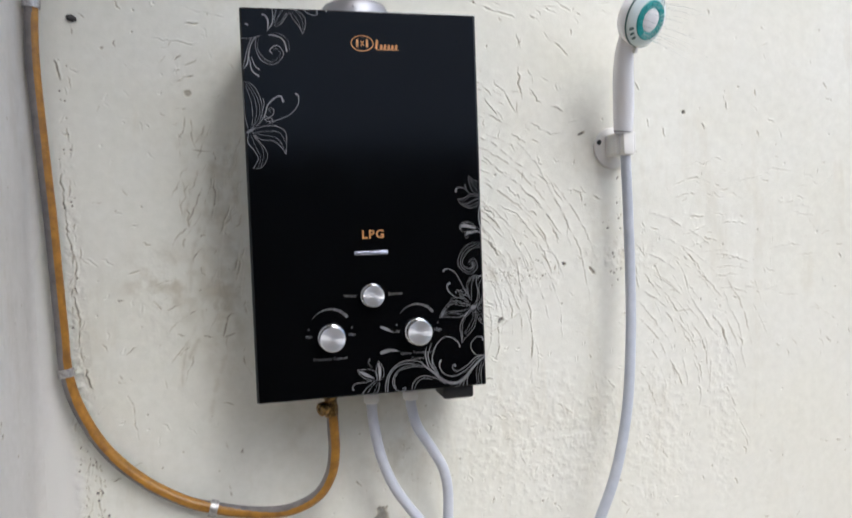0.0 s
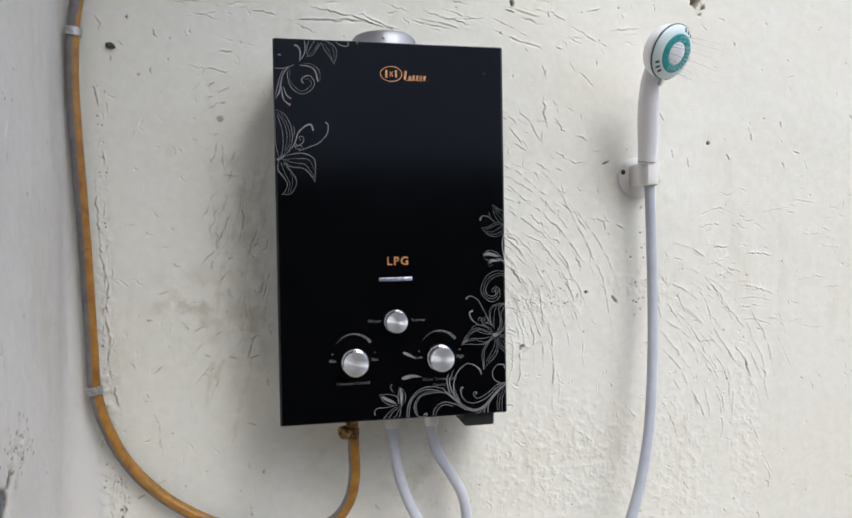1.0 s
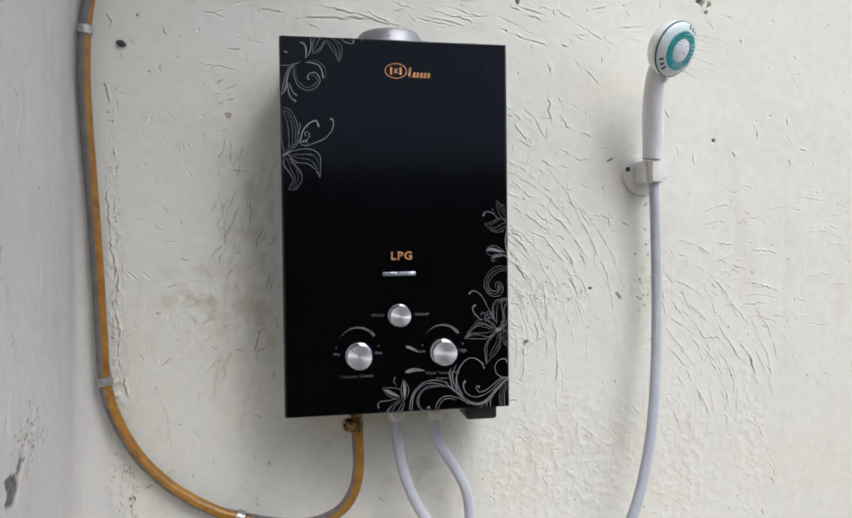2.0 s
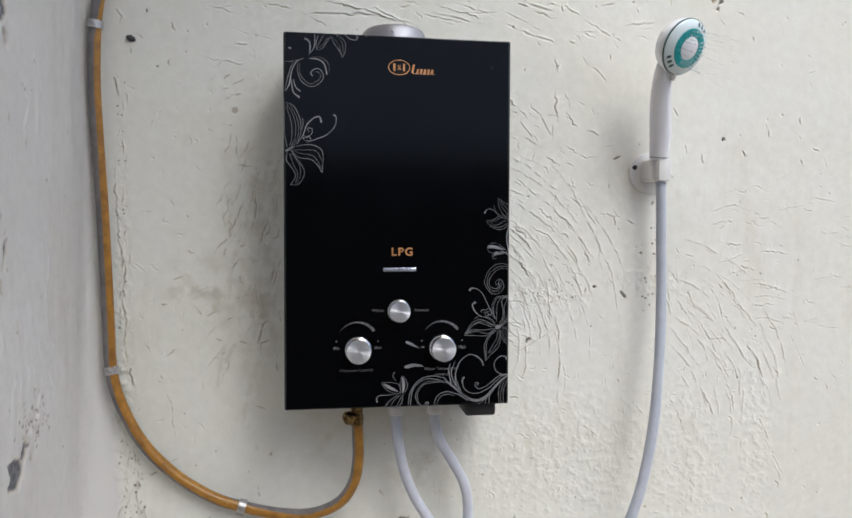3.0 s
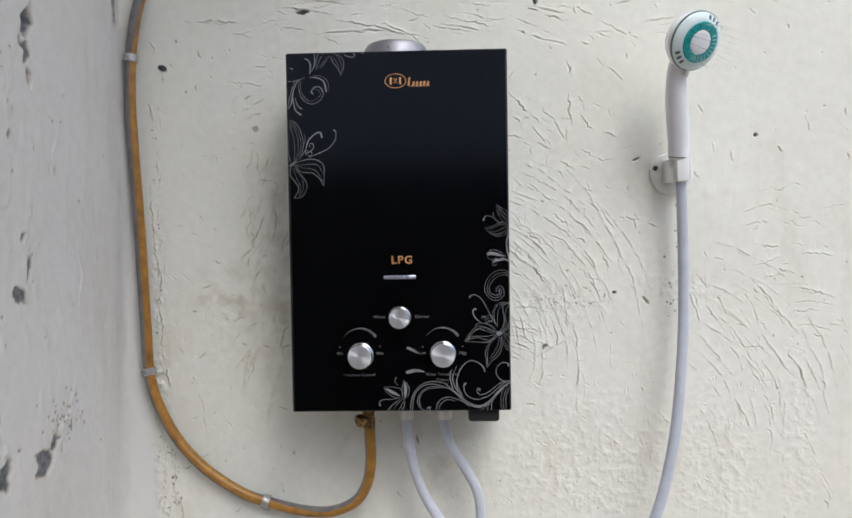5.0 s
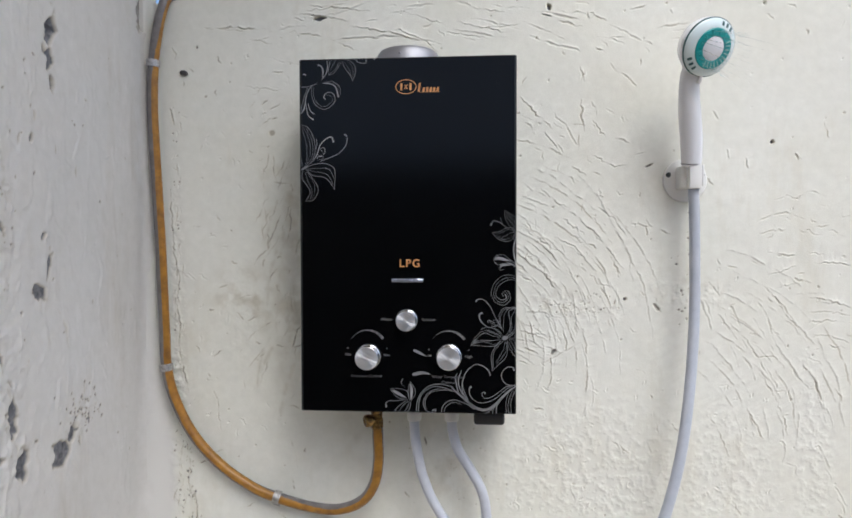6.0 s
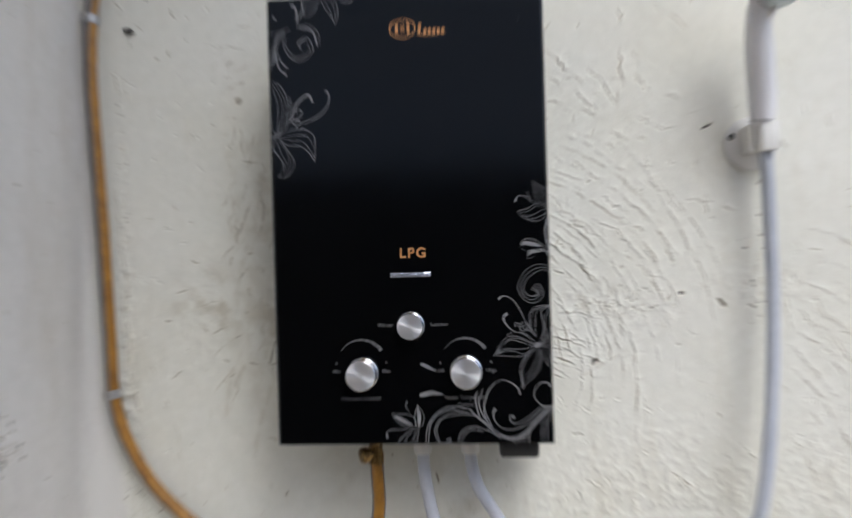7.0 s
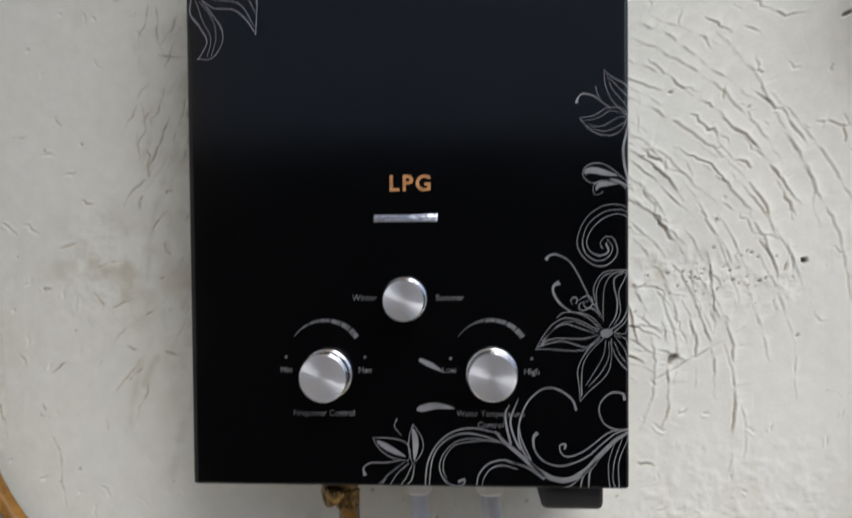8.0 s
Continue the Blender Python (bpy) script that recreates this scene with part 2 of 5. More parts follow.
class Sheet:
    """A relief of plaster over (u, v): h is its height off the wall; a colour layer mixes lost paint with painted crack
    shade.
    """

    def __init__(self, u0, u1, v0, v1, step, seed):
        self.u, self.v = np.arange(u0, u1 + step / 2, step), np.arange(v0, v1 + step / 2, step)
        self.U, self.V = np.meshgrid(self.u, self.v, indexing="ij")
        self.step, self.rng = step, np.random.RandomState(seed)
        self.h, self.chip_shade, self.pale = np.zeros_like(self.U), np.zeros_like(self.U), np.zeros_like(self.U)

    def window(self, lo, hi, pad):
        a = np.searchsorted(self.u, (lo[0] - pad, hi[0] + pad))
        b = np.searchsorted(self.v, (lo[1] - pad, hi[1] + pad))
        return slice(*a), slice(*b)

    def sweep(self, at, angle, length, bend, width, depth, lip=0.5, dirt_shade=0.0, wobble=0.16, lap=0.0):
        """A jagged score that starts at a place, heads by an angle in degrees and bends along its way: a thin groove,
        a lip of pushed-up plaster, and with lap the long-sided step that an overlapping trowel stroke leaves."""
        n = max(4, int(length / 0.005))
        p, a, line = np.array(at, float), math.radians(angle), []
        for k in range(n + 1):
            line.append(p.copy())
            a += math.radians(bend) / n
            p = p + length / n * np.array((math.cos(a), math.sin(a))) + self.rng.normal(0, wobble * 0.0055, 2)
        self.carve(np.array(line), width, depth, lip, dirt_shade, lap)

    def crack(self, corners, width, depth, lip=0.5, dirt_shade=0.0, lap=0.0):
        """A score through given corners, roughened on its way."""
        fine = [p for a, b in zip(corners, corners[1:]) for p in np.linspace(a, b, max(2, int(math.dist(a, b) / 0.005)), endpoint=False)] + [np.array(corners[-1])]
        pts = np.array(fine)
        pts[1:-1] += self.rng.normal(0, 0.0012, pts[1:-1].shape)
        self.carve(pts, width, depth, lip, dirt_shade, lap)

    def carve(self, pts, width, depth, lip, dirt_shade, lap):
        at, n = pts[0], len(pts) - 1
        length = float(np.hypot(*np.diff(pts, axis=0).T).sum())
        width, depth, lip = width * 0.9, depth * 0.85, lip * 0.8
        reach = max(width * 4, 0.016 if lap else 0)
        w = self.window(pts.min(0), pts.max(0), reach)
        U, V = self.U[w], self.V[w]
        if U.size == 0:
            return
        best, over, way = np.full(U.shape, 9.0), np.zeros(U.shape), np.zeros(U.shape)
        for k in range(n):
            p, d = pts[k], pts[k + 1] - pts[k]
            size = max(np.hypot(*d), 1e-6)
            d = d / size
            along = np.clip((U - p[0]) * d[0] + (V - p[1]) * d[1], 0, size)
            du, dv = U - p[0] - along * d[0], V - p[1] - along * d[1]
            dist = np.hypot(du, dv)
            near = dist < best
            best = np.where(near, dist, best)
            over = np.where(near, dv * d[0] - du * d[1], over)
            way = np.where(near, (k + along / size) / n, way)
        breaks = np.clip(0.75 + 0.9 * grain(way * length, np.zeros_like(way) + at[1], 90, int(abs(at[0]) * 1e5) % 9973, 2), 0.08, 1.25)
        fade = np.sqrt(np.clip(np.sin(np.pi * way), 0, 1)) * breaks
        wide = width * (0.55 + 0.6 * fade)
        x, o = best / wide, over / wide
        rise = -depth * fade * np.exp(-x ** 2 * 1.4)
        rise += lip * depth * fade * np.exp(-((o - 1.7) ** 2) - np.maximum(x - np.abs(o), 0) ** 2)
        if lap:
            rise += lap * fade * np.where(over > 0, np.exp(-over / 0.006), 0) * (np.abs(x - np.abs(o)) < 0.3)
        self.h[w] += rise
        # dark colour along the groove: its own shade painted in, together with dirt
        if dirt_shade:
            self.chip_shade[w] = np.maximum(self.chip_shade[w], dirt_shade * np.clip(fade, 0, 1) * np.exp(-x ** 2 * 1.8))

    def stain(self, at, size, amount, scale, seed):
        """A brown cloud, thin and patchy."""
        d = np.hypot((self.U - at[0]) / size[0], (self.V - at[1]) / size[1])
        g = np.clip(grain(self.U, self.V, scale, seed, 5) + 0.1, 0, 1)
        self.chip_shade = np.maximum(self.chip_shade, amount * np.clip(1.2 - d, 0, 1) * g)

    def pit(self, at, r, depth, dirt_shade=0.0, squash=1.0, turn=0.0):
        w = self.window((at[0], at[1]), (at[0], at[1]), r * 3.2)
        U, V = self.U[w] - at[0], self.V[w] - at[1]
        if U.size == 0:
            return
        c, s = math.cos(math.radians(turn)), math.sin(math.radians(turn))
        x, y = U * c + V * s, (V * c - U * s) / squash
        d = np.hypot(x, y) / r * (1 + (0.50 if r > 0.007 else 0.30) * grain(U + at[0], V + at[1], 1.1 / r, int(abs(at[0]) * 9e4) % 9973, 3))
        inside = 1 / (1 + np.exp(np.clip((d - 1) * 14, -40, 40)))
        self.h[w] -= depth * inside
        if dirt_shade:
            self.chip_shade[w] = np.maximum(self.chip_shade[w], dirt_shade * inside)

    def rough(self, at, size, amp, scale, seed):
        """A patch of crumbly, unsmoothed render."""
        d = np.hypot((self.U - at[0]) / size[0], (self.V - at[1]) / size[1])
        near = np.clip(1.35 - d, 0, 1)
        g = grain(self.U, self.V, scale, seed, 4)
        self.h += amp * near * np.maximum(g - 0.15, -0.5)

    def mesh(self, name, place, mat, hole=None, back=0.11, extra=()):
        """The relief as a thick wall: place(u, v, h) gives its points. hole: (u, v, r) of an opening through it."""
        nu, nv = self.U.shape
        front = np.stack(place(self.U, self.V, self.h), -1).reshape(-1, 3)
        ids = np.arange(nu * nv).reshape(nu, nv)
        keep = np.ones((nu - 1, nv - 1), bool)
        if hole:
            cu, cv = self.U[:-1, :-1] + self.step / 2 - hole[0], self.V[:-1, :-1] + self.step / 2 - hole[1]
            ang = np.arctan2(cv, cu)
            keep = np.hypot(cu, cv) > hole[2] * (1 + 0.22 * np.sin(3 * ang + 1) + 0.14 * np.sin(7 * ang))
        quads = np.stack([ids[:-1, :-1], ids[1:, :-1], ids[1:, 1:], ids[:-1, 1:]], -1)[keep]
        polys = []
        verts = front.tolist()
        wall = lambda u, v: tuple(float(c) for c in place(np.float64(u), np.float64(v), np.float64(-back)))
        n = len(verts)
        u0, u1, v0, v1 = self.u[0], self.u[-1], self.v[0], self.v[-1]
        verts += [wall(u0, v0), wall(u1, v0), wall(u1, v1), wall(u0, v1)]
        polys += [[n, n + 1] + ids[::-1, 0].tolist(), [n + 1, n + 2] + ids[-1, ::-1].tolist(), [n + 2, n + 3] + ids[:, -1].tolist(), [n + 3, n] + ids[0, :].tolist()]
        if hole:
            k, e = len(verts), hole[2] * 1.7
            verts += [wall(hole[0] - 0.024 + a * e, hole[1] + 0.020 + b * e) for a, b in ((-1, -1), (1, -1), (1, 1), (-1, 1))]
            polys += [[n + i, n + (i + 1) % 4, k + (i + 1) % 4, k + i] for i in range(4)]
            deep = {}
            for i, j in np.argwhere(~keep):
                for di, dj, a, b in ((-1, 0, (i, j + 1), (i, j)), (1, 0, (i + 1, j), (i + 1, j + 1)), (0, -1, (i, j), (i + 1, j)), (0, 1, (i + 1, j + 1), (i, j + 1))):
                    if keep[i + di, j + dj]:
                        for c in (a, b):
                            if c not in deep:
                                deep[c] = len(verts)
                                verts.append(wall(self.u[c[0]] - 0.024, self.v[c[1]] + 0.020))
                        polys.append([int(ids[a]), int(ids[b]), deep[b], deep[a]])
        else:
            polys.append([n, n + 3, n + 2, n + 1])
        for lo, hi in extra:
            k = len(verts)
            verts += [((lo, hi)[c & 1][0], (lo, hi)[c >> 1 & 1][1], (lo, hi)[c >> 2][2]) for c in range(8)]
            polys += [[k + c for c in f] for f in ((0, 2, 3, 1), (4, 5, 7, 6), (0, 1, 5, 4), (2, 6, 7, 3), (0, 4, 6, 2), (1, 3, 7, 5))]
        me = bpy.data.meshes.new(name)
        me.vertices.add(len(verts))
        me.vertices.foreach_set("co", np.asarray(verts, np.float32).ravel())
        rest = [c for f in polys for c in f]
        loops = np.concatenate([quads.ravel(), np.asarray(rest, np.int64)]).astype(np.int32)
        sizes = np.concatenate([np.full(len(quads), 4), [len(f) for f in polys]])
        me.loops.add(len(loops))
        me.loops.foreach_set("vertex_index", loops)
        me.polygons.add(len(sizes))
        me.polygons.foreach_set("loop_start", np.concatenate([[0], np.cumsum(sizes)[:-1]]).astype(np.int32))
        me.update(calc_edges=True)
        me.validate()
        layer = np.zeros(len(verts), np.float32)
        layer[:nu * nv] = self.chip_shade.ravel()
        me.attributes.new("chip_shade", "FLOAT", "POINT").data.foreach_set("value", layer)
        layer[:nu * nv] = self.pale.ravel()
        me.attributes.new("pale", "FLOAT", "POINT").data.foreach_set("value", layer)
        me.materials.append(mat)
        me.shade_smooth()
        me.set_sharp_from_angle(angle=radians(70))
        return new(name, me)


WEST = -0.478


def north_wall():
    s = Sheet(-0.50, 0.98, 0.92, 2.03, 0.00118, 5)
    U, V, rng = s.U, s.V, s.rng
    s.h += 0.0020 * grain(U, V, 4.5, 1, 3) + 0.00022 * grain(U, V, 26, 2, 3)
    trowel = np.clip(grain(U, V, 3.2, 8, 2) * 1.5, 0, 1)
    s.h += trowel * 0.00035 * grain(U * 0.8 + V * 0.6, (V * 0.8 - U * 0.6) * 5, 20, 3, 3)
    # crumbly render low beside the hose, and round the old patches
    s.rough((0.30, 1.17), (0.17, 0.12), 0.0011, 105, 21)
    s.rough((0.52, 1.14), (0.08, 0.15), 0.0009, 110, 22)
    s.rough((0.46, 1.475), (0.08, 0.025), 0.0009, 110, 23)
    s.rough((0.24, 1.455), (0.06, 0.022), 0.0010, 120, 24)
    s.rough((0.315, 1.44), (0.04, 0.018), 0.0009, 120, 28)
    s.rough((0.66, 1.20), (0.03, 0.18), 0.0009, 110, 25)
    s.rough((-0.30, 1.44), (0.04, 0.08), 0.0009, 90, 26)
    s.rough((-0.425, 1.32), (0.014, 0.30), 0.0026, 95, 27)
    # fanned trowel laps between heater and shower
    def swept(centre, r0, r1, gap, top, low, strong):
        """Broken arcs round a centre, as a float swung from the elbow leaves them."""
        r = r0
        while r < r1:
            a = top + rng.normal(0, 5)
            while a > low + rng.normal(0, 4):
                seg = rng.uniform(9, 34)
                q = radians(a)
                rr = r + rng.normal(0, 0.002)
                at = (centre[0] + rr * math.cos(q), centre[1] + rr * math.sin(q))
                s.sweep(at, a - 90 + rng.normal(0, 4), rr * radians(seg), -seg, rng.uniform(0.0007, 0.0012), strong * rng.uniform(0.0005, 0.0013), 0.7, rng.choice((0.0, 0.15, 0.3, 0.55)), 0.16, lap=strong * rng.choice((0.0005, 0.0011, 0.0018)))
                a -= seg + rng.uniform(0, 9)
            r += gap * rng.uniform(0.6, 1.4)

    swept((0.043, 1.348), 0.15, 0.31, 0.0085, 66, 12, 0.85)
    swept((0.043, 1.348), 0.31, 0.41, 0.0130, 68, 36, 0.7)
    swept((0.395, 1.223), 0.15, 0.36, 0.0190, 62, 6, 0.55)
    for k in range(12):
        s.sweep((rng.uniform(0.15, 0.22), rng.uniform(1.36, 1.45)), rng.normal(-14, 6), rng.uniform(0.03, 0.07), -16, 0.0013, 0.0010, 0.5, lap=0.0006)
    # nearly level laps, arched, east of the hose
    for k in range(16):
        x, z = rng.uniform(0.62, 0.86), rng.uniform(1.39, 1.63)
        s.sweep((x, z), rng.normal(9, 7), rng.uniform(0.02, 0.09), rng.uniform(-34, -10), rng.uniform(0.0008, 0.0012), rng.uniform(0.0004, 0.0011), 0.5, rng.choice((0.0, 0.12, 0.3)), 0.3, lap=rng.choice((0.0, 0.0003, 0.0007)))
    # long steep scores that run down from the shower hose
    for k in range(24):
        t = rng.uniform(0, 1)
        s.sweep((0.47 + 0.26 * t + rng.normal(0, 0.015), 1.50 - 0.34 * t * rng.uniform(0.2, 1.2)), rng.normal(-56, 7), rng.uniform(0.015, 0.08), rng.uniform(-22, -4), rng.uniform(0.0009, 0.0014), rng.uniform(0.0006, 0.0016), 0.6, 0.30 * (k % 2), lap=0.0005 * (k % 3 == 0))
    # cracks along the top
    for k in range(38):
        s.sweep((rng.uniform(-0.36, 0.42), rng.uniform(1.90, 2.01)), rng.normal(-4, 9), rng.uniform(0.02, 0.10), rng.normal(0, 14), rng.uniform(0.0010, 0.0016), rng.uniform(0.0008, 0.0018), 0.6, 0.32 * (k % 2), lap=0.0006 * (k % 3 == 0))
    s.sweep((-0.26, 1.885), -6, 0.07, -4, 0.0012, 0.0010, 0.6, 0.15)
    # the longer cracks, each in its place
    for line in (
        ((0.304, 1.887), (0.320, 1.877)),
        ((0.326, 1.862), (0.342, 1.846), (0.357, 1.836), (0.375, 1.816)),
        ((0.278, 1.858), (0.285, 1.831)),
        ((0.280, 1.803), (0.280, 1.777), (0.285, 1.748)),
        ((0.233, 1.781), (0.255, 1.756), (0.280, 1.714)),
        ((0.298, 1.768), (0.321, 1.735)),
        ((0.330, 1.737), (0.342, 1.734), (0.360, 1.727)),
        ((0.177, 1.771), (0.190, 1.762), (0.203, 1.744)),
        ((0.219, 1.750), (0.232, 1.732), (0.246, 1.712)),
        ((0.177, 1.809), (0.206, 1.778), (0.233, 1.752)),
        ((0.264, 1.690), (0.289, 1.674)),
        ((0.307, 1.621), (0.336, 1.599), (0.357, 1.568)),
        ((0.275, 1.601), (0.300, 1.578), (0.325, 1.552), (0.336, 1.534)),
        ((0.250, 1.601), (0.279, 1.576)),
    ):
        s.crack(line, rng.uniform(0.0008, 0.0013), rng.uniform(0.0010, 0.0020), 0.6, rng.choice((0.2, 0.4, 0.7)), rng.choice((0.0, 0.0003, 0.0008)))
    for line in (
        ((0.212, 1.654), (0.239, 1.629), (0.259, 1.621)),
        ((0.203, 1.625), (0.204, 1.585)),
        ((0.234, 1.571), (0.268, 1.556), (0.288, 1.532)),
        ((0.181, 1.585), (0.218, 1.560), (0.248, 1.545)),
        ((0.298, 1.708), (0.335, 1.688), (0.357, 1.693)),
        ((0.373, 1.594), (0.392, 1.588)),
        ((0.410, 1.583), (0.428, 1.575)),
        ((0.210, 1.531), (0.224, 1.502), (0.245, 1.472)),
        ((0.270, 1.526), (0.298, 1.507), (0.321, 1.475), (0.335, 1.449)),
        ((0.323, 1.549), (0.346, 1.505)),
        ((0.222, 1.441), (0.238, 1.413), (0.250, 1.380)),
        ((0.243, 1.432), (0.259, 1.387)),
        ((0.397, 1.461), (0.415, 1.443)),
        ((0.177, 1.386), (0.210, 1.372)),
    ):
        s.crack(line, rng.uniform(0.0008, 0.0013), rng.uniform(0.0010, 0.0020), 0.6, rng.choice((0.2, 0.4, 0.7)), rng.choice((0.0, 0.0003, 0.0008)))
    for line in (
        ((0.175, 1.360), (0.201, 1.353)),
        ((0.208, 1.351), (0.280, 1.392), (0.303, 1.406)),
        ((0.175, 1.507), (0.210, 1.488)),
        ((0.177, 1.412), (0.210, 1.403), (0.224, 1.394)),
        ((0.389, 1.227), (0.398, 1.206)),
        ((0.336, 1.225), (0.364, 1.202)),
        ((0.260, 1.152), (0.272, 1.122)),
        ((0.423, 1.265), (0.443, 1.242)),
        ((0.592, 1.631), (0.612, 1.638), (0.629, 1.633), (0.651, 1.645), (0.680, 1.635)),
        ((0.561, 1.593), (0.588, 1.606), (0.612, 1.611), (0.643, 1.599)),
        ((0.568, 1.576), (0.612, 1.583)),
        ((0.584, 1.544), (0.604, 1.540), (0.628, 1.540)),
        ((0.648, 1.544), (0.672, 1.542)),
        ((0.586, 1.507), (0.630, 1.523)),
    ):
        s.crack(line, rng.uniform(0.0008, 0.0013), rng.uniform(0.0010, 0.0020), 0.6, rng.choice((0.2, 0.4, 0.7)), rng.choice((0.0, 0.0003, 0.0008)))
    for line in (
        ((0.596, 1.484), (0.626, 1.494), (0.655, 1.494)),
        ((0.564, 1.484), (0.596, 1.463), (0.627, 1.427), (0.661, 1.391)),
        ((0.578, 1.489), (0.607, 1.459), (0.627, 1.431)),
        ((0.640, 1.427), (0.676, 1.432), (0.719, 1.428)),
        ((0.649, 1.445), (0.684, 1.448), (0.718, 1.441)),
        ((0.654, 1.409), (0.685, 1.407), (0.719, 1.395)),
        ((0.672, 1.393), (0.711, 1.386)),
        ((0.649, 1.471), (0.684, 1.466), (0.718, 1.453)),
        ((0.657, 1.528), (0.717, 1.524)),
        ((0.700, 1.603), (0.716, 1.603)),
        ((0.572, 1.345), (0.593, 1.315), (0.609, 1.278), (0.618, 1.241)),
        ((0.518, 1.431), (0.552, 1.398), (0.575, 1.361), (0.593, 1.325)),
        ((0.641, 1.362), (0.659, 1.335), (0.673, 1.300)),
        ((0.614, 1.195), (0.630, 1.190), (0.637, 1.172)),
    ):
        s.crack(line, rng.uniform(0.0008, 0.0013), rng.uniform(0.0010, 0.0020), 0.6, rng.choice((0.2, 0.4, 0.7)), rng.choice((0.0, 0.0003, 0.0008)))
    for line in (
        ((0.553, 1.287), (0.580, 1.231)),
        ((0.495, 1.271), (0.527, 1.202)),
        ((0.530, 1.131), (0.546, 1.104)),
        ((0.692, 1.321), (0.708, 1.294)),
        ((0.493, 1.779), (0.503, 1.764)),
        ((0.517, 1.716), (0.519, 1.700)),
        ((0.545, 1.702), (0.551, 1.683)),
        ((0.625, 1.708), (0.631, 1.696)),
        ((0.735, 1.769), (0.737, 1.756)),
        ((0.725, 1.744), (0.739, 1.729)),
        ((0.761, 1.715), (0.778, 1.707)),
        ((0.738, 1.694), (0.742, 1.682)),
        ((0.784, 1.700), (0.790, 1.680)),
        ((0.784, 1.573), (0.794, 1.567)),
    ):
        s.crack(line, rng.uniform(0.0008, 0.0013), rng.uniform(0.0010, 0.0020), 0.6, rng.choice((0.2, 0.4, 0.7)), rng.choice((0.0, 0.0003, 0.0008)))
    for line in (
        ((0.670, 1.758), (0.678, 1.731)),
        ((-0.368, 1.936), (-0.324, 1.937), (-0.282, 1.935), (-0.260, 1.933)),
        ((-0.292, 1.916), (-0.250, 1.909)),
        ((-0.211, 1.950), (-0.192, 1.945)),
        ((-0.234, 1.943), (-0.228, 1.938)),
        ((-0.251, 1.857), (-0.222, 1.860)),
        ((-0.299, 1.836), (-0.228, 1.826)),
        ((-0.340, 1.796), (-0.331, 1.786)),
        ((-0.274, 1.765), (-0.253, 1.779)),
        ((-0.256, 1.793), (-0.238, 1.805)),
        ((-0.279, 1.778), (-0.261, 1.788)),
        ((0.241, 1.934), (0.258, 1.931), (0.269, 1.923), (0.281, 1.924)),
        ((0.290, 1.947), (0.292, 1.936)),
        ((0.213, 1.946), (0.232, 1.941)),
    ):
        s.crack(line, rng.uniform(0.0008, 0.0013), rng.uniform(0.0010, 0.0020), 0.6, rng.choice((0.2, 0.4, 0.7)), rng.choice((0.0, 0.0003, 0.0008)))
    for line in (
        ((0.424, 1.947), (0.428, 1.940)),
        ((0.429, 1.913), (0.454, 1.914)),
        ((0.426, 1.899), (0.454, 1.895)),
        ((0.302, 1.888), (0.313, 1.883)),
        ((-0.375, 1.939), (-0.299, 1.931)),
        ((-0.221, 1.927), (-0.154, 1.916), (-0.097, 1.891)),
        ((-0.116, 1.933), (-0.041, 1.922), (0.034, 1.897)),
        ((-0.059, 1.960), (-0.003, 1.951), (0.062, 1.928)),
        ((-0.192, 1.963), (-0.135, 1.966), (-0.078, 1.958)),
        ((0.071, 1.937), (0.108, 1.927), (0.154, 1.917)),
        ((0.052, 1.920), (0.126, 1.907)),
        ((0.181, 1.934), (0.226, 1.915), (0.253, 1.901)),
        ((0.289, 1.949), (0.325, 1.930)),
        ((0.099, 1.959), (0.153, 1.951)),
    ):
        s.crack(line, rng.uniform(0.0008, 0.0013), rng.uniform(0.0010, 0.0020), 0.6, rng.choice((0.2, 0.4, 0.7)), rng.choice((0.0, 0.0003, 0.0008)))
    # the broken edge of the thick plaster beside the gas hose, and the crumbling line below its bend
    for line in (
        ((-0.436, 1.800), (-0.431, 1.784), (-0.428, 1.770)),
        ((-0.430, 1.905), (-0.423, 1.893), (-0.424, 1.880)),
        ((-0.437, 1.655), (-0.433, 1.610), (-0.431, 1.560)),
        ((-0.432, 1.566), (-0.427, 1.530), (-0.421, 1.498), (-0.424, 1.470)),
        ((-0.428, 1.455), (-0.420, 1.420), (-0.423, 1.390), (-0.418, 1.355)),
        ((-0.416, 1.345), (-0.411, 1.318), (-0.406, 1.296)),
        ((-0.410, 1.215), (-0.404, 1.180), (-0.407, 1.140), (-0.401, 1.100)),
        ((-0.395, 1.120), (-0.392, 1.080), (-0.396, 1.030)),
    ):
        s.crack(line, 0.0016, 0.0026, 0.8, 0.85, 0.0010)
    for k in range(46):
        s.pit((rng.normal(-0.405, 0.007), rng.uniform(1.02, 1.24)), rng.uniform(0.0010, 0.0026), 0.0018, rng.choice((0.4, 0.9)), rng.uniform(0.4, 1), rng.normal(90, 30))
    # sparse nicks left of the heater
    for k in range(84):
        s.sweep((rng.uniform(-0.42, -0.18), rng.uniform(1.05, 1.86)), rng.choice((-70, 25, 5)) + rng.normal(0, 16), rng.uniform(0.006, 0.022), rng.normal(0, 14), rng.uniform(0.0010, 0.0015), rng.uniform(0.0006, 0.0014), 0.5, 0.8 * (k % 2), 0.3)
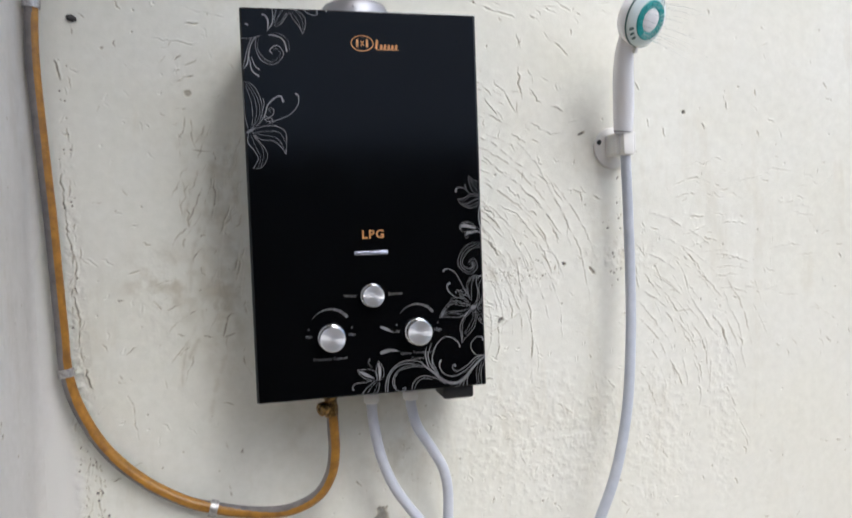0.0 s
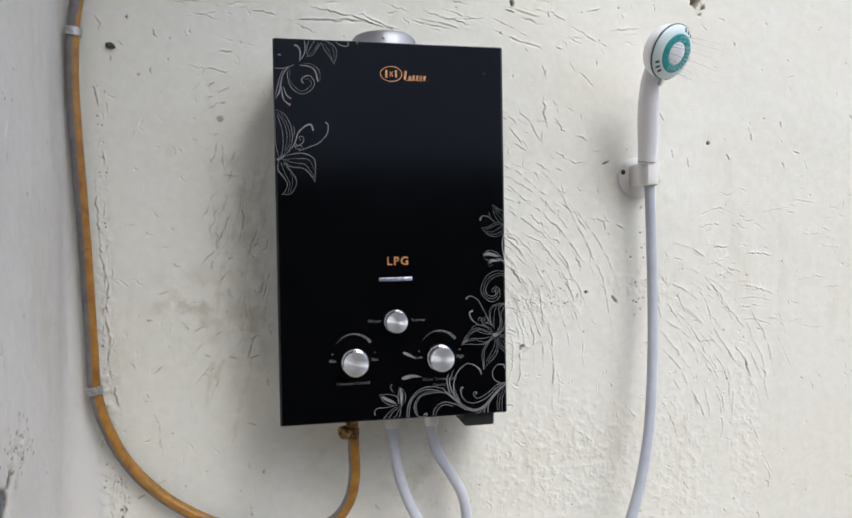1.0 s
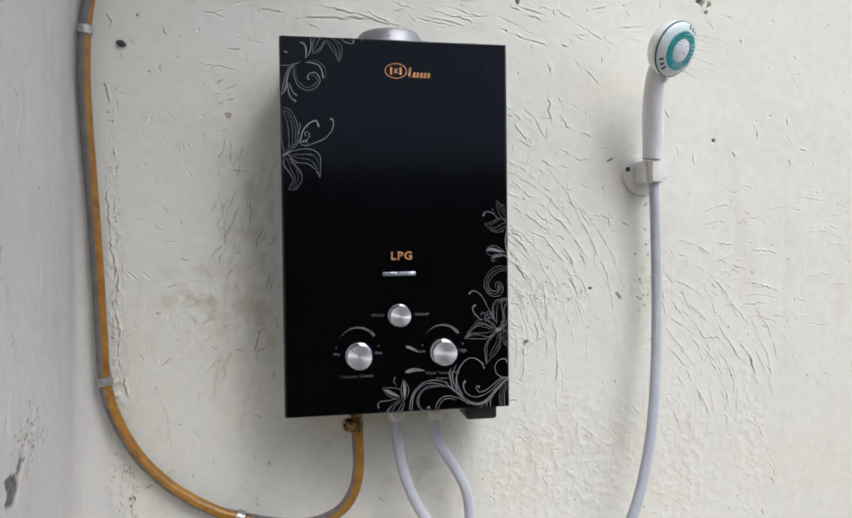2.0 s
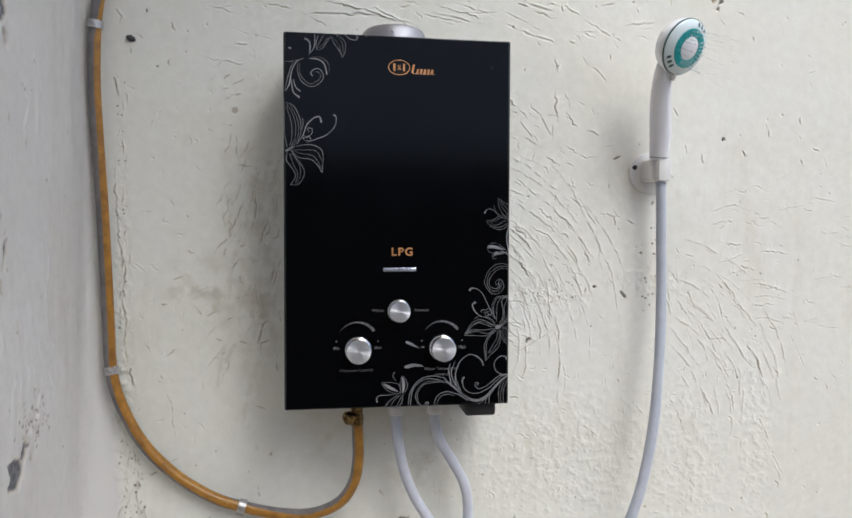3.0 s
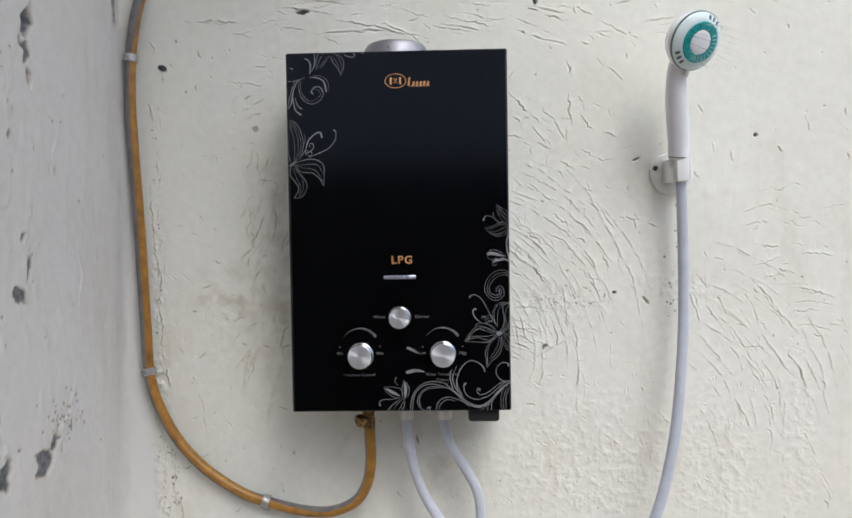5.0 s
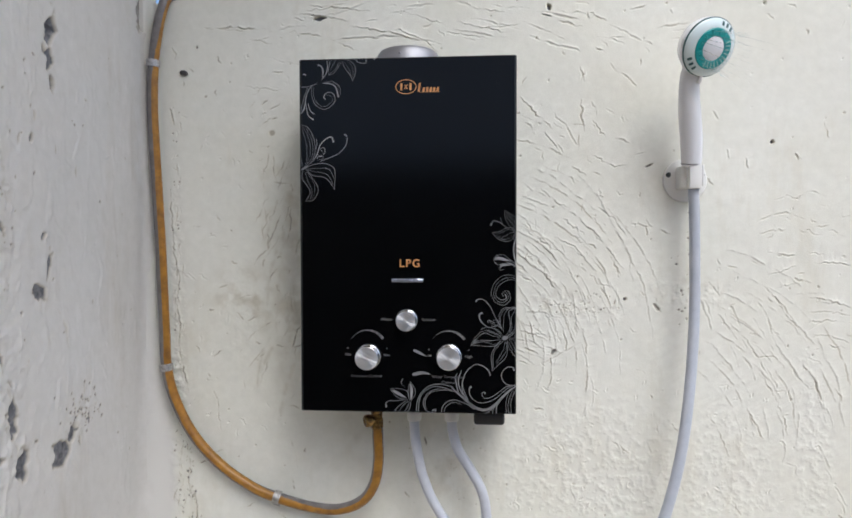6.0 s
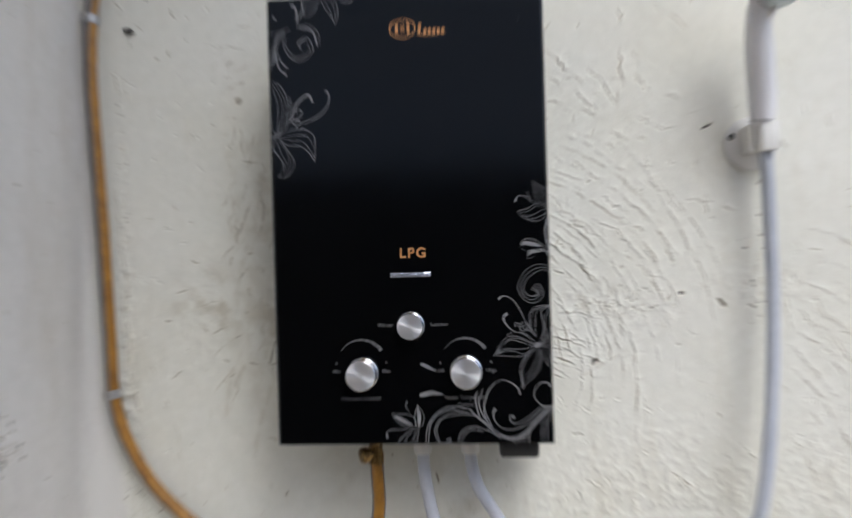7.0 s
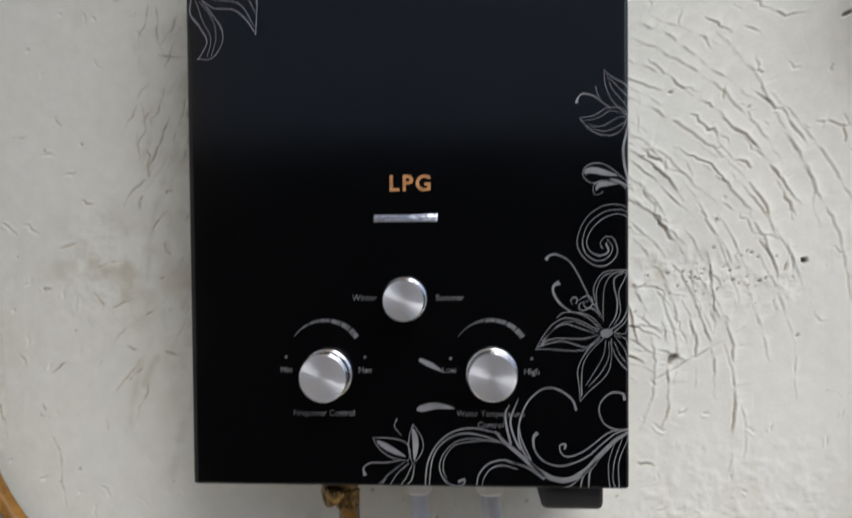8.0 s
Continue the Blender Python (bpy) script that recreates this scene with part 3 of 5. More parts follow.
    for x, z, a, n, d in ((-0.250, 1.668, 2, 0.034, 0.75), (-0.32, 1.802, -45, 0.018, 0.6), (-0.315, 1.463, 22, 0.035, 0.7), (-0.298, 1.425, 24, 0.03, 0.6), (-0.35, 1.482, 15, 0.02, 0.5), (-0.36, 1.30, -60, 0.02, 0.7), (-0.352, 1.285, -86, 0.05, 0.55), (-0.225, 1.225, -70, 0.07, 0.4)):
        s.sweep((x, z), a, n, 0, 0.0013, 0.0014, 0.4, d)
    for k in range(16):
        s.sweep((rng.uniform(-0.245, -0.170), rng.uniform(1.36, 1.70)), rng.normal(-112, 8), rng.uniform(0.05, 0.14), 14, 0.0055, 0.0008, 0.5, rng.uniform(0.15, 0.34), lap=0.0006)
    for k in range(46):
        s.sweep((rng.uniform(-0.270, -0.170), rng.uniform(1.36, 1.72)), rng.normal(-116, 14), rng.uniform(0.015, 0.07), rng.uniform(0, 24), rng.uniform(0.0009, 0.0018), 0.0011, 0.5, rng.choice((0.3, 0.6, 0.8)), 0.3, lap=rng.choice((0.0, 0.0004)))
    # fine dark nicks thick in the fan, and along the level laps
    for k in range(60):
        x, z = rng.uniform(0.15, 0.40), rng.uniform(1.40, 1.80)
        s.sweep((x, z), rng.normal(-42, 16), rng.uniform(0.006, 0.026), rng.uniform(-30, 0), rng.uniform(0.0007, 0.0010), rng.uniform(0.0007, 0.0013), 0.5, rng.choice((0.15, 0.4, 0.75)), 0.35, lap=rng.choice((0.0, 0.0003)))
    for k in range(60):
        s.sweep((rng.uniform(0.50, 0.90), rng.uniform(1.30, 1.65)), rng.normal(0, 26), rng.uniform(0.006, 0.028), rng.uniform(-30, 0), rng.uniform(0.0007, 0.0010), rng.uniform(0.0007, 0.0014), 0.5, rng.choice((0.1, 0.35, 0.6)), 0.35)
    # short nicks everywhere
    for k in range(210):
        s.sweep((rng.uniform(-0.42, 0.96), rng.uniform(0.95, 2.02)), rng.normal(-50, 28), rng.uniform(0.004, 0.018), rng.normal(-6, 16), rng.uniform(0.0009, 0.0014), rng.uniform(0.0008, 0.0016), 0.6, rng.choice((0.1, 0.35, 0.8)), 0.3)
    for k in range(90):
        s.sweep((rng.uniform(0.15, 0.62), rng.uniform(1.0, 1.33)), rng.uniform(0, 180), rng.uniform(0.004, 0.014), rng.normal(0, 40), 0.0011, 0.0014, 0.9, 0.2)
    for k in range(80):
        s.sweep((rng.normal(-0.424, 0.006), rng.uniform(1.02, 1.80)), rng.normal(-88, 22), rng.uniform(0.006, 0.022), 0, 0.0011, 0.0018, 0.7, 0.55 * (k % 2))
    for k in range(40):
        s.pit((rng.normal(-0.424, 0.005), rng.uniform(1.02, 1.80)), rng.uniform(0.0008, 0.0020), 0.0014, 0.85, rng.uniform(0.4, 1), rng.normal(90, 25))
    for k in range(150):
        s.pit((rng.uniform(-0.42, 0.96), rng.uniform(0.95, 2.02)), rng.uniform(0.0010, 0.0022), 0.0012, 0.6 * (k % 2), rng.uniform(0.5, 1), rng.uniform(0, 180))
    for k in range(44):
        s.pit((rng.normal(0.27, 0.05), rng.normal(1.452, 0.012)), rng.uniform(0.0008, 0.0018), 0.0012, 0.8, rng.uniform(0.3, 1.0), rng.uniform(0, 180))
    for k in range(26):
        s.pit((rng.normal(0.452, 0.010), rng.uniform(1.40, 1.62)), rng.uniform(0.0008, 0.0022), 0.0014, 0.85, rng.uniform(0.3, 1.0), rng.normal(80, 30))
    # patchy brown clouds, most of them beside and below the heater
    s.stain((-0.232, 1.65), (0.045, 0.05), 0.44, 38, 61)
    s.stain((-0.215, 1.43), (0.045, 0.13), 0.44, 34, 62)
    s.stain((-0.210, 1.54), (0.045, 0.12), 0.40, 30, 68)
    s.stain((-0.30, 1.46), (0.07, 0.07), 0.45, 44, 63)
    s.stain((0.06, 1.18), (0.08, 0.09), 0.30, 40, 64)
    s.stain((-0.10, 1.22), (0.10, 0.10), 0.16, 30, 65)
    s.stain((0.24, 1.46), (0.05, 0.03), 0.32, 70, 66)
    s.stain((0.45, 1.48), (0.06, 0.05), 0.25, 55, 67)
    # the marks that stand out: drill holes, nail holes, gouges
    s.pit((-0.168, 1.949), 0.0085, 0.008, 0.95, 0.4, 4)
    s.pit((0.589, 1.727), 0.0031, 0.006, 1.0, 0.8, 60)
    s.pit((0.353, 1.467), 0.0026, 0.006, 1.0)
    s.pit((0.405, 1.453), 0.0066, 0.0025, 0.75, 0.35, -48)
    s.pit((0.392, 1.690), 0.0068, 0.0025, 0.85, 0.3, 22)
    s.pit((0.235, 1.377), 0.006, 0.003, 0.85, 0.6, 35)
    s.pit((0.225, 1.958), 0.006, 0.006, 0.9, 0.5, -70)
    s.pit((-0.252, 1.753), 0.0055, 0.0015, 0.6, 0.9, 20)
    s.pit((0.020, 1.066), 0.013, 0.002, 0.8, 0.8, 20)
    s.pit((-0.385, 1.905), 0.0022, 0.003, 0.9)
    s.sweep((0.0145, 1.228), -78, 0.022, 10, 0.0018, 0.003, 0.4, 1.0)
    for k in range(26):
        s.pit((rng.normal(0.055, 0.045), rng.normal(1.17, 0.05)), rng.uniform(0.0008, 0.0018), 0.0012, 0.5, rng.uniform(0.4, 1.0), rng.uniform(0, 180))
    # the deep knocked-out hole near the top
    s.pit((0.563, 1.992), 0.017, 0.05, 1.0, 0.62, -62)
    s.pit((0.566, 1.974), 0.008, 0.03, 1.0, 0.8, -60)
    # the plaster coves into the corner, more so lower down
    t = np.clip((1.52 - V) / 0.34, 0, 1)
    cove = 0.032 + 0.022 * t * t * (3 - 2 * t)
    c = np.clip(1 - (U - WEST) / cove, 0, 0.86)
    s.h += cove * (1 - np.sqrt(1 - c ** 2))
    # the side wall's paint laps round the cove
    s.pale = np.clip((WEST + 0.008 + 0.040 * t - U + 0.006 * grain(U, V, 30, 71, 3)) / 0.022 + 0.5, 0, 1)
    ob = s.mesh("wall_north", lambda u, v, h: (u, -h, v), CREAM, hole=(-0.438, 2.000, 0.0235), back=0.05,
                extra=(((-1.6, 0.004, -0.1), (3.3, 0.05, 0.918)), ((-1.6, 0.004, 2.032), (3.3, 0.05, 3.3)), ((0.982, 0.004, 0.92), (3.3, 0.05, 2.03)), ((-1.6, 0.004, 0.92), (-0.502, 0.05, 2.03))))
    return tagged(ob, "rough hand-trowelled plaster wall painted cream, scored and pitted", "wall", kind="structure")


def west_wall():
    s = Sheet(-0.64, 0.02, 0.92, 2.03, 0.0020, 9)
    U, V, rng = s.U, s.V, s.rng
    s.h += 0.0018 * grain(U, V, 4.0, 41, 3) + 0.0002 * grain(U, V, 26, 42, 3)
    s.h += 0.0005 * grain(U * 4, V, 8, 43, 4)
    # thick old paint, ridged downwards and flaking away from the corner
    flake = np.clip((-0.17 - U) / 0.16, 0, 1)
    s.h += 0.0006 * flake * np.clip(7 * grain(U * 1.8, V * 0.8, 17, 47, 4) - 0.8, -1, 1)
    s.h += 0.0005 * np.clip(6 * grain(U * 2.2, V * 0.5, 24, 48, 4) - 2.2, 0, 1)
    s.rough((-0.38, 1.50), (0.22, 0.60), 0.0011, 42, 46)
    s.rough((-0.21, 1.315), (0.05, 0.03), 0.0020, 85, 44)
    s.rough((-0.40, 1.40), (0.06, 0.40), 0.0024, 70, 45)
    for k in range(70):
        s.sweep((rng.uniform(-0.60, -0.16), rng.uniform(1.0, 2.02)), rng.normal(-86, 14), rng.uniform(0.02, 0.09), rng.normal(0, 12), rng.uniform(0.0016, 0.0026), 0.0010, 0.7, rng.choice((0.0, 0.0, 0.3)), 0.3, lap=rng.choice((0.0007, 0.0016)))
    for k in range(110):
        s.sweep((rng.uniform(-0.60, -0.08), rng.uniform(1.0, 2.02)), rng.normal(-80, 30), rng.uniform(0.005, 0.02), 0, rng.uniform(0.0012, 0.0018), 0.0012, 0.6, 0.6 * (k % 3 == 0))
    for k in range(110):
        s.pit((rng.uniform(-0.60, -0.06), rng.uniform(1.0, 2.02)), rng.uniform(0.0014, 0.003), 0.0012, 0.85 * (k % 2), rng.uniform(0.4, 1), rng.uniform(0, 180))
    # chipped patches down to the grey render
    s.pit((-0.256, 1.264), 0.0215, 0.0035, 1.0, 0.62, 46)
    s.pit((-0.234, 1.286), 0.0130, 0.0045, 1.0, 0.7, 70)
    s.pit((-0.274, 1.852), 0.020, 0.006, 1.0, 0.42, 82)
    s.pit((-0.268, 1.858), 0.006, 0.008, 1.0)
    s.pit((-0.276, 1.818), 0.017, 0.004, 1.0, 0.36, 84)
    s.pit((-0.271, 1.783), 0.013, 0.008, 1.0, 0.45, -78)
    s.pit((-0.287, 1.527), 0.017, 0.0025, 1.0, 0.25, 80)
    s.pit((-0.302, 1.498), 0.0125, 0.0025, 1.0, 0.8, 12)
    s.pit((-0.319, 1.702), 0.006, 0.004, 0.9, 0.6, 70)
    s.pit((-0.297, 1.572), 0.007, 0.004, 0.9, 0.5, 60)
    s.pit((-0.381, 1.583), 0.008, 0.004, 0.9, 0.6)
    # a cracked joint that breaks out lower down
    s.crack(((-0.404, 1.470), (-0.392, 1.462), (-0.386, 1.430), (-0.380, 1.395)), 0.0028, 0.0030, 0.7, 1.0, 0.0012)
    s.crack(((-0.374, 1.385), (-0.366, 1.350), (-0.362, 1.310), (-0.352, 1.285)), 0.0034, 0.0036, 0.8, 1.0, 0.0014)
    s.pit((-0.362, 1.352), 0.022, 0.004, 1.0, 0.26, -84)
    s.pit((-0.345, 1.273), 0.016, 0.005, 1.0, 0.7, 70)
    s.pit((-0.388, 1.291), 0.009, 0.003, 0.9, 0.5, 10)
    for k in range(60):
        s.pit((rng.normal(-0.205, 0.02), rng.normal(1.315, 0.016)), rng.uniform(0.001, 0.0028), 0.0012, 0.9)
    for k in range(44):
        s.pit((rng.normal(-0.39, 0.03), rng.normal(1.66, 0.10)), rng.uniform(0.001, 0.0026), 0.0012, 0.9, 0.6, 70)
    s.pit((-0.020, 1.965), 0.022, 0.004, 0.8, 0.4, 84)
    t = np.clip((1.52 - V) / 0.34, 0, 1)
    cove = 0.032 + 0.022 * t * t * (3 - 2 * t)
    cove = np.where(V > 1.93, 0.012, cove)
    c = np.clip(1 + U / cove, 0, 0.86)
    s.h += cove * (1 - np.sqrt(1 - c ** 2))
    ob = s.mesh("wall_west", lambda u, v, h: (WEST + h, u, v), PALE,
                extra=(((-0.70, -0.64, -0.1), (-0.484, 0.002, 0.918)), ((-0.70, -0.64, 2.032), (-0.484, 0.002, 3.3)), ((-0.70, -0.76, -0.1), (-0.484, -0.642, 3.3))))
    return tagged(ob, "pale grey-white plastered side wall with chipped patches", "wall", kind="structure")


north_wall()
west_wall()
floor = part("floor", block((-1.6, -3.4, -0.12), (3.4, 0.1, 0.0)), SCREED, smooth=False)
tagged(floor, "bare grey cement screed floor of the yard", "floor", kind="structure")
tagged(part("wall_south", block((-1.6, -3.35, -0.1), (3.4, -3.2, 2.02)), DULL, smooth=False), "weathered grey rendered yard wall", "wall", kind="structure")
# added out of view as a warm reflector for the left part
tagged(part("west_bounce_wall", block((-1.6, -3.35, -0.1), (-1.45, 0.11, 3.3)), BUFF, smooth=False), "unseen buff wall added to bounce warm light from the west", "wall", kind="structure")
# added out of view as a cool reflector for the right part
tagged(part("east_bounce_wall", block((3.3, -3.35, -0.1), (3.45, 0.11, 2.02)), FAR, smooth=False), "unseen pale wall added to bounce cool light from the east", "wall", kind="structure")
# added out of view: keeps sun off the left part, bounces warm light
tagged(part("ceiling", block((-1.6, -2.2, 3.3), (0.30, 0.11, 3.42)), SHADE_SLAB, smooth=False), "unseen buff slab added high over the corner to shade the left", "ceiling", kind="structure")
# added backdrop: hides low sky so the black cover mirrors an even grey
tagged(part("reflection_backdrop", block((-14, -16.4, -0.1), (11, -16.0, 11.0)), FAR, smooth=False), "unseen pale backdrop added for the heater cover to reflect", "wall", kind="structure")
ground = part("ground", block((-400, -400, -0.6), (400, 400, -0.14)), SCREED, smooth=False)
tagged(ground, "bare earth ground round the yard", "ground", kind="structure")

# ---- the gas water heater ----
BACK, FRONT, BOTTOM, HIGH, BEND = -0.006, -0.13, 1.30, 0.545, 0.0042
LEFT, RIGHT, PRINT = -0.1680, 0.1665, 0.165


def panel_face(x):
    """How far south the cover's face stands at x metres from its middle; its long edges are bent round."""
    over = max(0.0, LEFT + BEND - x, x - (RIGHT - BEND))
    return FRONT + BEND - math.sqrt(max(BEND ** 2 - over ** 2, 0.0))


def ribbon(bm, start, middle, end, *points):
    """A printed line on the cover through points in millimetres from its lower left corner, with its widths."""
    line = spline([(x, z, 0) for x, z in points], 7)
    n, rows = len(line), []
    for i, p in enumerate(line):
        s = i / (n - 1)
        w = middle + (start - middle) * (1 - 2 * s) ** 3 if s < 0.5 else middle + (end - middle) * (2 * s - 1) ** 2
        d = (line[min(i + 1, n - 1)] - line[max(i - 1, 0)]).normalized()
        row = []
        for side in (-0.5, 0.5):
            x = p.x - d.y * w * side
            x += max(x - 320, 0) * 0.16 - max(8 - x, 0) * 0.35
            x = min(max(x / 1000 - PRINT, LEFT + 0.0004), RIGHT - 0.0004)
            z = min(max(p.y + d.x * w * side, 0.3), 544.7) / 1000
            row.append(bm.verts.new((x, panel_face(x) - 0.0003, z)))
        rows.append(row)
    for a, b in zip(rows, rows[1:]):
        bm.faces.new((a[0], a[1], b[1], b[0]))


def writing(text, x, z, size, mat, parent, bold=0.0, spread=1.0):
    """A printed word on the cover, centred x, z millimetres from its lower left corner."""
    cu = bpy.data.curves.new("word", "FONT")
    cu.body, cu.size, cu.align_x, cu.align_y, cu.offset, cu.space_character = text, size / 1000, "CENTER", "CENTER", bold / 1000, spread
    tmp = new("word", cu)
    bpy.context.view_layer.update()
    me = bpy.data.meshes.new_from_object(tmp.evaluated_get(bpy.context.evaluated_depsgraph_get()))
    bpy.data.objects.remove(tmp)
    me.transform(Matrix.Translation((x / 1000 - PRINT, FRONT - 0.0004, z / 1000)) @ Matrix.Rotation(radians(90), 4, "X"))
    me.materials.clear()
    me.materials.append(mat)
    ob = new("printed_word", me)
    ob.parent = parent
    return ob


def flower_upper_right(bm):
    ribbon(bm, 0.3, 0.5, 0.3, (313, 312), (314, 301), (318, 291), (325, 282), (329.2, 278))
    ribbon(bm, 0.3, 0.5, 0.3, (313, 312), (320, 306), (328, 301), (329.2, 296))
    ribbon(bm, 0.2, 0.4, 0.2, (315, 309), (319, 298), (325, 290), (329.2, 283))
    ribbon(bm, 0.2, 0.4, 0.2, (316, 308), (323, 299), (329.2, 291), (329.2, 285))
    ribbon(bm, 0.3, 0.5, 0.3, (295, 277), (306, 279), (315, 284), (325, 284), (329.2, 278))
    ribbon(bm, 0.3, 0.5, 0.3, (295, 277), (302, 269), (313, 264), (323, 266), (329.2, 276))
    ribbon(bm, 0.2, 0.4, 0.2, (298, 275), (309, 277), (318, 282), (329.2, 278))
    ribbon(bm, 0.2, 0.4, 0.2, (301, 272), (312, 271), (323, 277), (329.2, 277))
    ribbon(bm, 0.2, 0.4, 0.2, (302, 270), (314, 267), (325, 272), (329.2, 277))
    ribbon(bm, 2.6, 0.8, 0.4, (293, 288), (294, 292), (298, 295), (306, 293), (312, 288), (318, 284))
    ribbon(bm, 0.7, 0.5, 0.3, (307, 300), (308, 295), (311, 291))
    ribbon(bm, 0.5, 1.6, 1.2, (329.2, 273), (328, 265), (326, 254), (327, 241), (329, 232), (329.2, 226))
    ribbon(bm, 0, 4.6, 0.2, (299, 235), (301, 238), (307, 238), (315, 236), (323, 234))
    ribbon(bm, 0.4, 0.5, 0.4, (329, 229), (321, 237), (312, 243), (303, 243), (298, 239), (298, 233), (304, 229), (313, 231))
    ribbon(bm, 0, 3.2, 0.2, (307, 223), (309, 227), (315, 228), (323, 228))
    ribbon(bm, 0.4, 0.5, 0.4, (329.2, 223), (323, 229), (313, 230), (306, 228), (305, 222), (308, 220), (312, 222))
    ribbon(bm, 0.4, 1.2, 1, (317, 232), (323, 230), (329.2, 226))


def scroll_right(bm):
    ribbon(bm, 0.5, 0.6, 0.5, (329.2, 210), (321, 213), (310, 211), (299, 202), (293, 187), (296, 176), (305, 168), (315, 168), (322, 176), (320, 187), (314, 189), (310, 184), (312, 180))
    ribbon(bm, 0.5, 0.6, 0.5, (329.2, 207), (323, 209), (312, 207), (301, 198), (297, 185), (300, 176), (308, 171), (316, 174), (319, 181), (315, 187))
    ribbon(bm, 0.5, 0.6, 1.6, (329.2, 203), (323, 206), (313, 203), (304, 195), (300, 185), (303, 178), (310, 175), (316, 178), (314, 184))


def lily_right(bm):
    ribbon(bm, 3, 0.9, 0.6, (270, 172), (272, 175), (278, 176), (287, 171), (293, 162), (298, 152), (301, 146))
    ribbon(bm, 3.6, 1.6, 0.4, (280, 155), (276, 153), (275, 149), (278, 142), (284, 136), (289, 133))
    ribbon(bm, 0.5, 0.7, 0.5, (289, 139), (288, 142), (291, 144), (293, 142), (292, 139))
    ribbon(bm, 0.5, 0.7, 0.5, (294, 142), (300, 145), (304, 142), (303, 137), (297, 134), (294, 137), (296, 140), (301, 141))
    ribbon(bm, 0.5, 0.8, 0.5, (297, 139), (300, 136), (305, 135), (308, 132))
    ribbon(bm, 0.5, 0.7, 0.5, (301, 144), (307, 136), (312, 128))
    ribbon(bm, 0.4, 0.6, 0.4, (262, 105), (267, 114), (274, 123), (282, 128), (290, 128), (298, 125), (309, 119))
    ribbon(bm, 0.4, 0.6, 0.4, (262, 105), (274, 105), (285, 104), (294, 104), (301, 106), (310, 113))
    ribbon(bm, 1.6, 0.6, 0.4, (267, 111), (277, 121), (285, 124), (294, 121), (306, 117))
    ribbon(bm, 1.6, 0.6, 0.4, (266, 109), (275, 113), (288, 113), (298, 113), (309, 116))
    ribbon(bm, 1.2, 0.6, 0.4, (264, 107), (274, 110), (283, 111), (293, 108), (300, 107), (308, 113))
    ribbon(bm, 1.2, 0.5, 0.4, (269, 113), (279, 123), (288, 126), (296, 124), (308, 118))
    ribbon(bm, 0.6, 0.6, 0.4, (278, 129), (282, 132), (289, 133), (297, 131), (304, 126), (310, 119))
    ribbon(bm, 0.3, 0.5, 0.3, (289, 133), (297, 132), (305, 128), (312, 119))
    ribbon(bm, 0.4, 0.6, 0.5, (307, 137), (305, 149), (307, 156), (312, 162), (320, 164), (329.2, 164))
    ribbon(bm, 0.4, 0.5, 0.5, (312, 126), (312, 140), (313, 151), (316, 158), (321, 162), (329.2, 164))
    ribbon(bm, 0.4, 0.5, 0.5, (309, 129), (307, 143), (308, 152), (313, 160), (326, 163))
    ribbon(bm, 0.4, 1, 0.5, (316, 121), (321, 130), (322, 141), (320, 152), (321, 159), (329.2, 163))
    ribbon(bm, 0.4, 0.6, 0.5, (320, 123), (324, 133), (323, 147), (326, 156), (329.2, 163))
    ribbon(bm, 1.6, 0.8, 0.4, (317, 119), (324, 125), (328, 133), (329.2, 138))
    ribbon(bm, 1.2, 0.7, 0.4, (320, 118), (326, 124), (329, 129))
    ribbon(bm, 1, 0.6, 0.4, (320, 117), (327, 117), (329.2, 123))
    ribbon(bm, 0.6, 0.6, 0.4, (320, 115), (327, 113), (329.2, 104), (329.2, 96))
    ribbon(bm, 0.6, 0.6, 0.4, (317, 111), (321, 100), (326, 92), (329.2, 89))
    ribbon(bm, 0.3, 0.5, 0.3, (320, 111), (324, 100), (329.2, 94))
    ribbon(bm, 0.3, 0.5, 0.3, (321, 114), (327, 104), (329.2, 94))
    ribbon(bm, 0.8, 0.7, 0.5, (310, 115), (304, 109), (297, 99), (293, 89), (294, 78), (295, 66))
    ribbon(bm, 0.6, 0.6, 0.5, (318, 113), (318, 100), (316, 89), (310, 81), (302, 74), (295, 66))
    ribbon(bm, 0.5, 0.5, 1.2, (312, 113), (305, 106), (298, 96), (296, 84), (296, 70))
    ribbon(bm, 0.5, 0.5, 0.4, (314, 112), (312, 100), (306, 89), (299, 78))
    ribbon(bm, 0.5, 0.6, 0.4, (316, 111), (316, 99), (310, 87), (301, 77))
    ribbon(bm, 2, 6.5, 2, (310, 117), (314, 117), (319, 118))


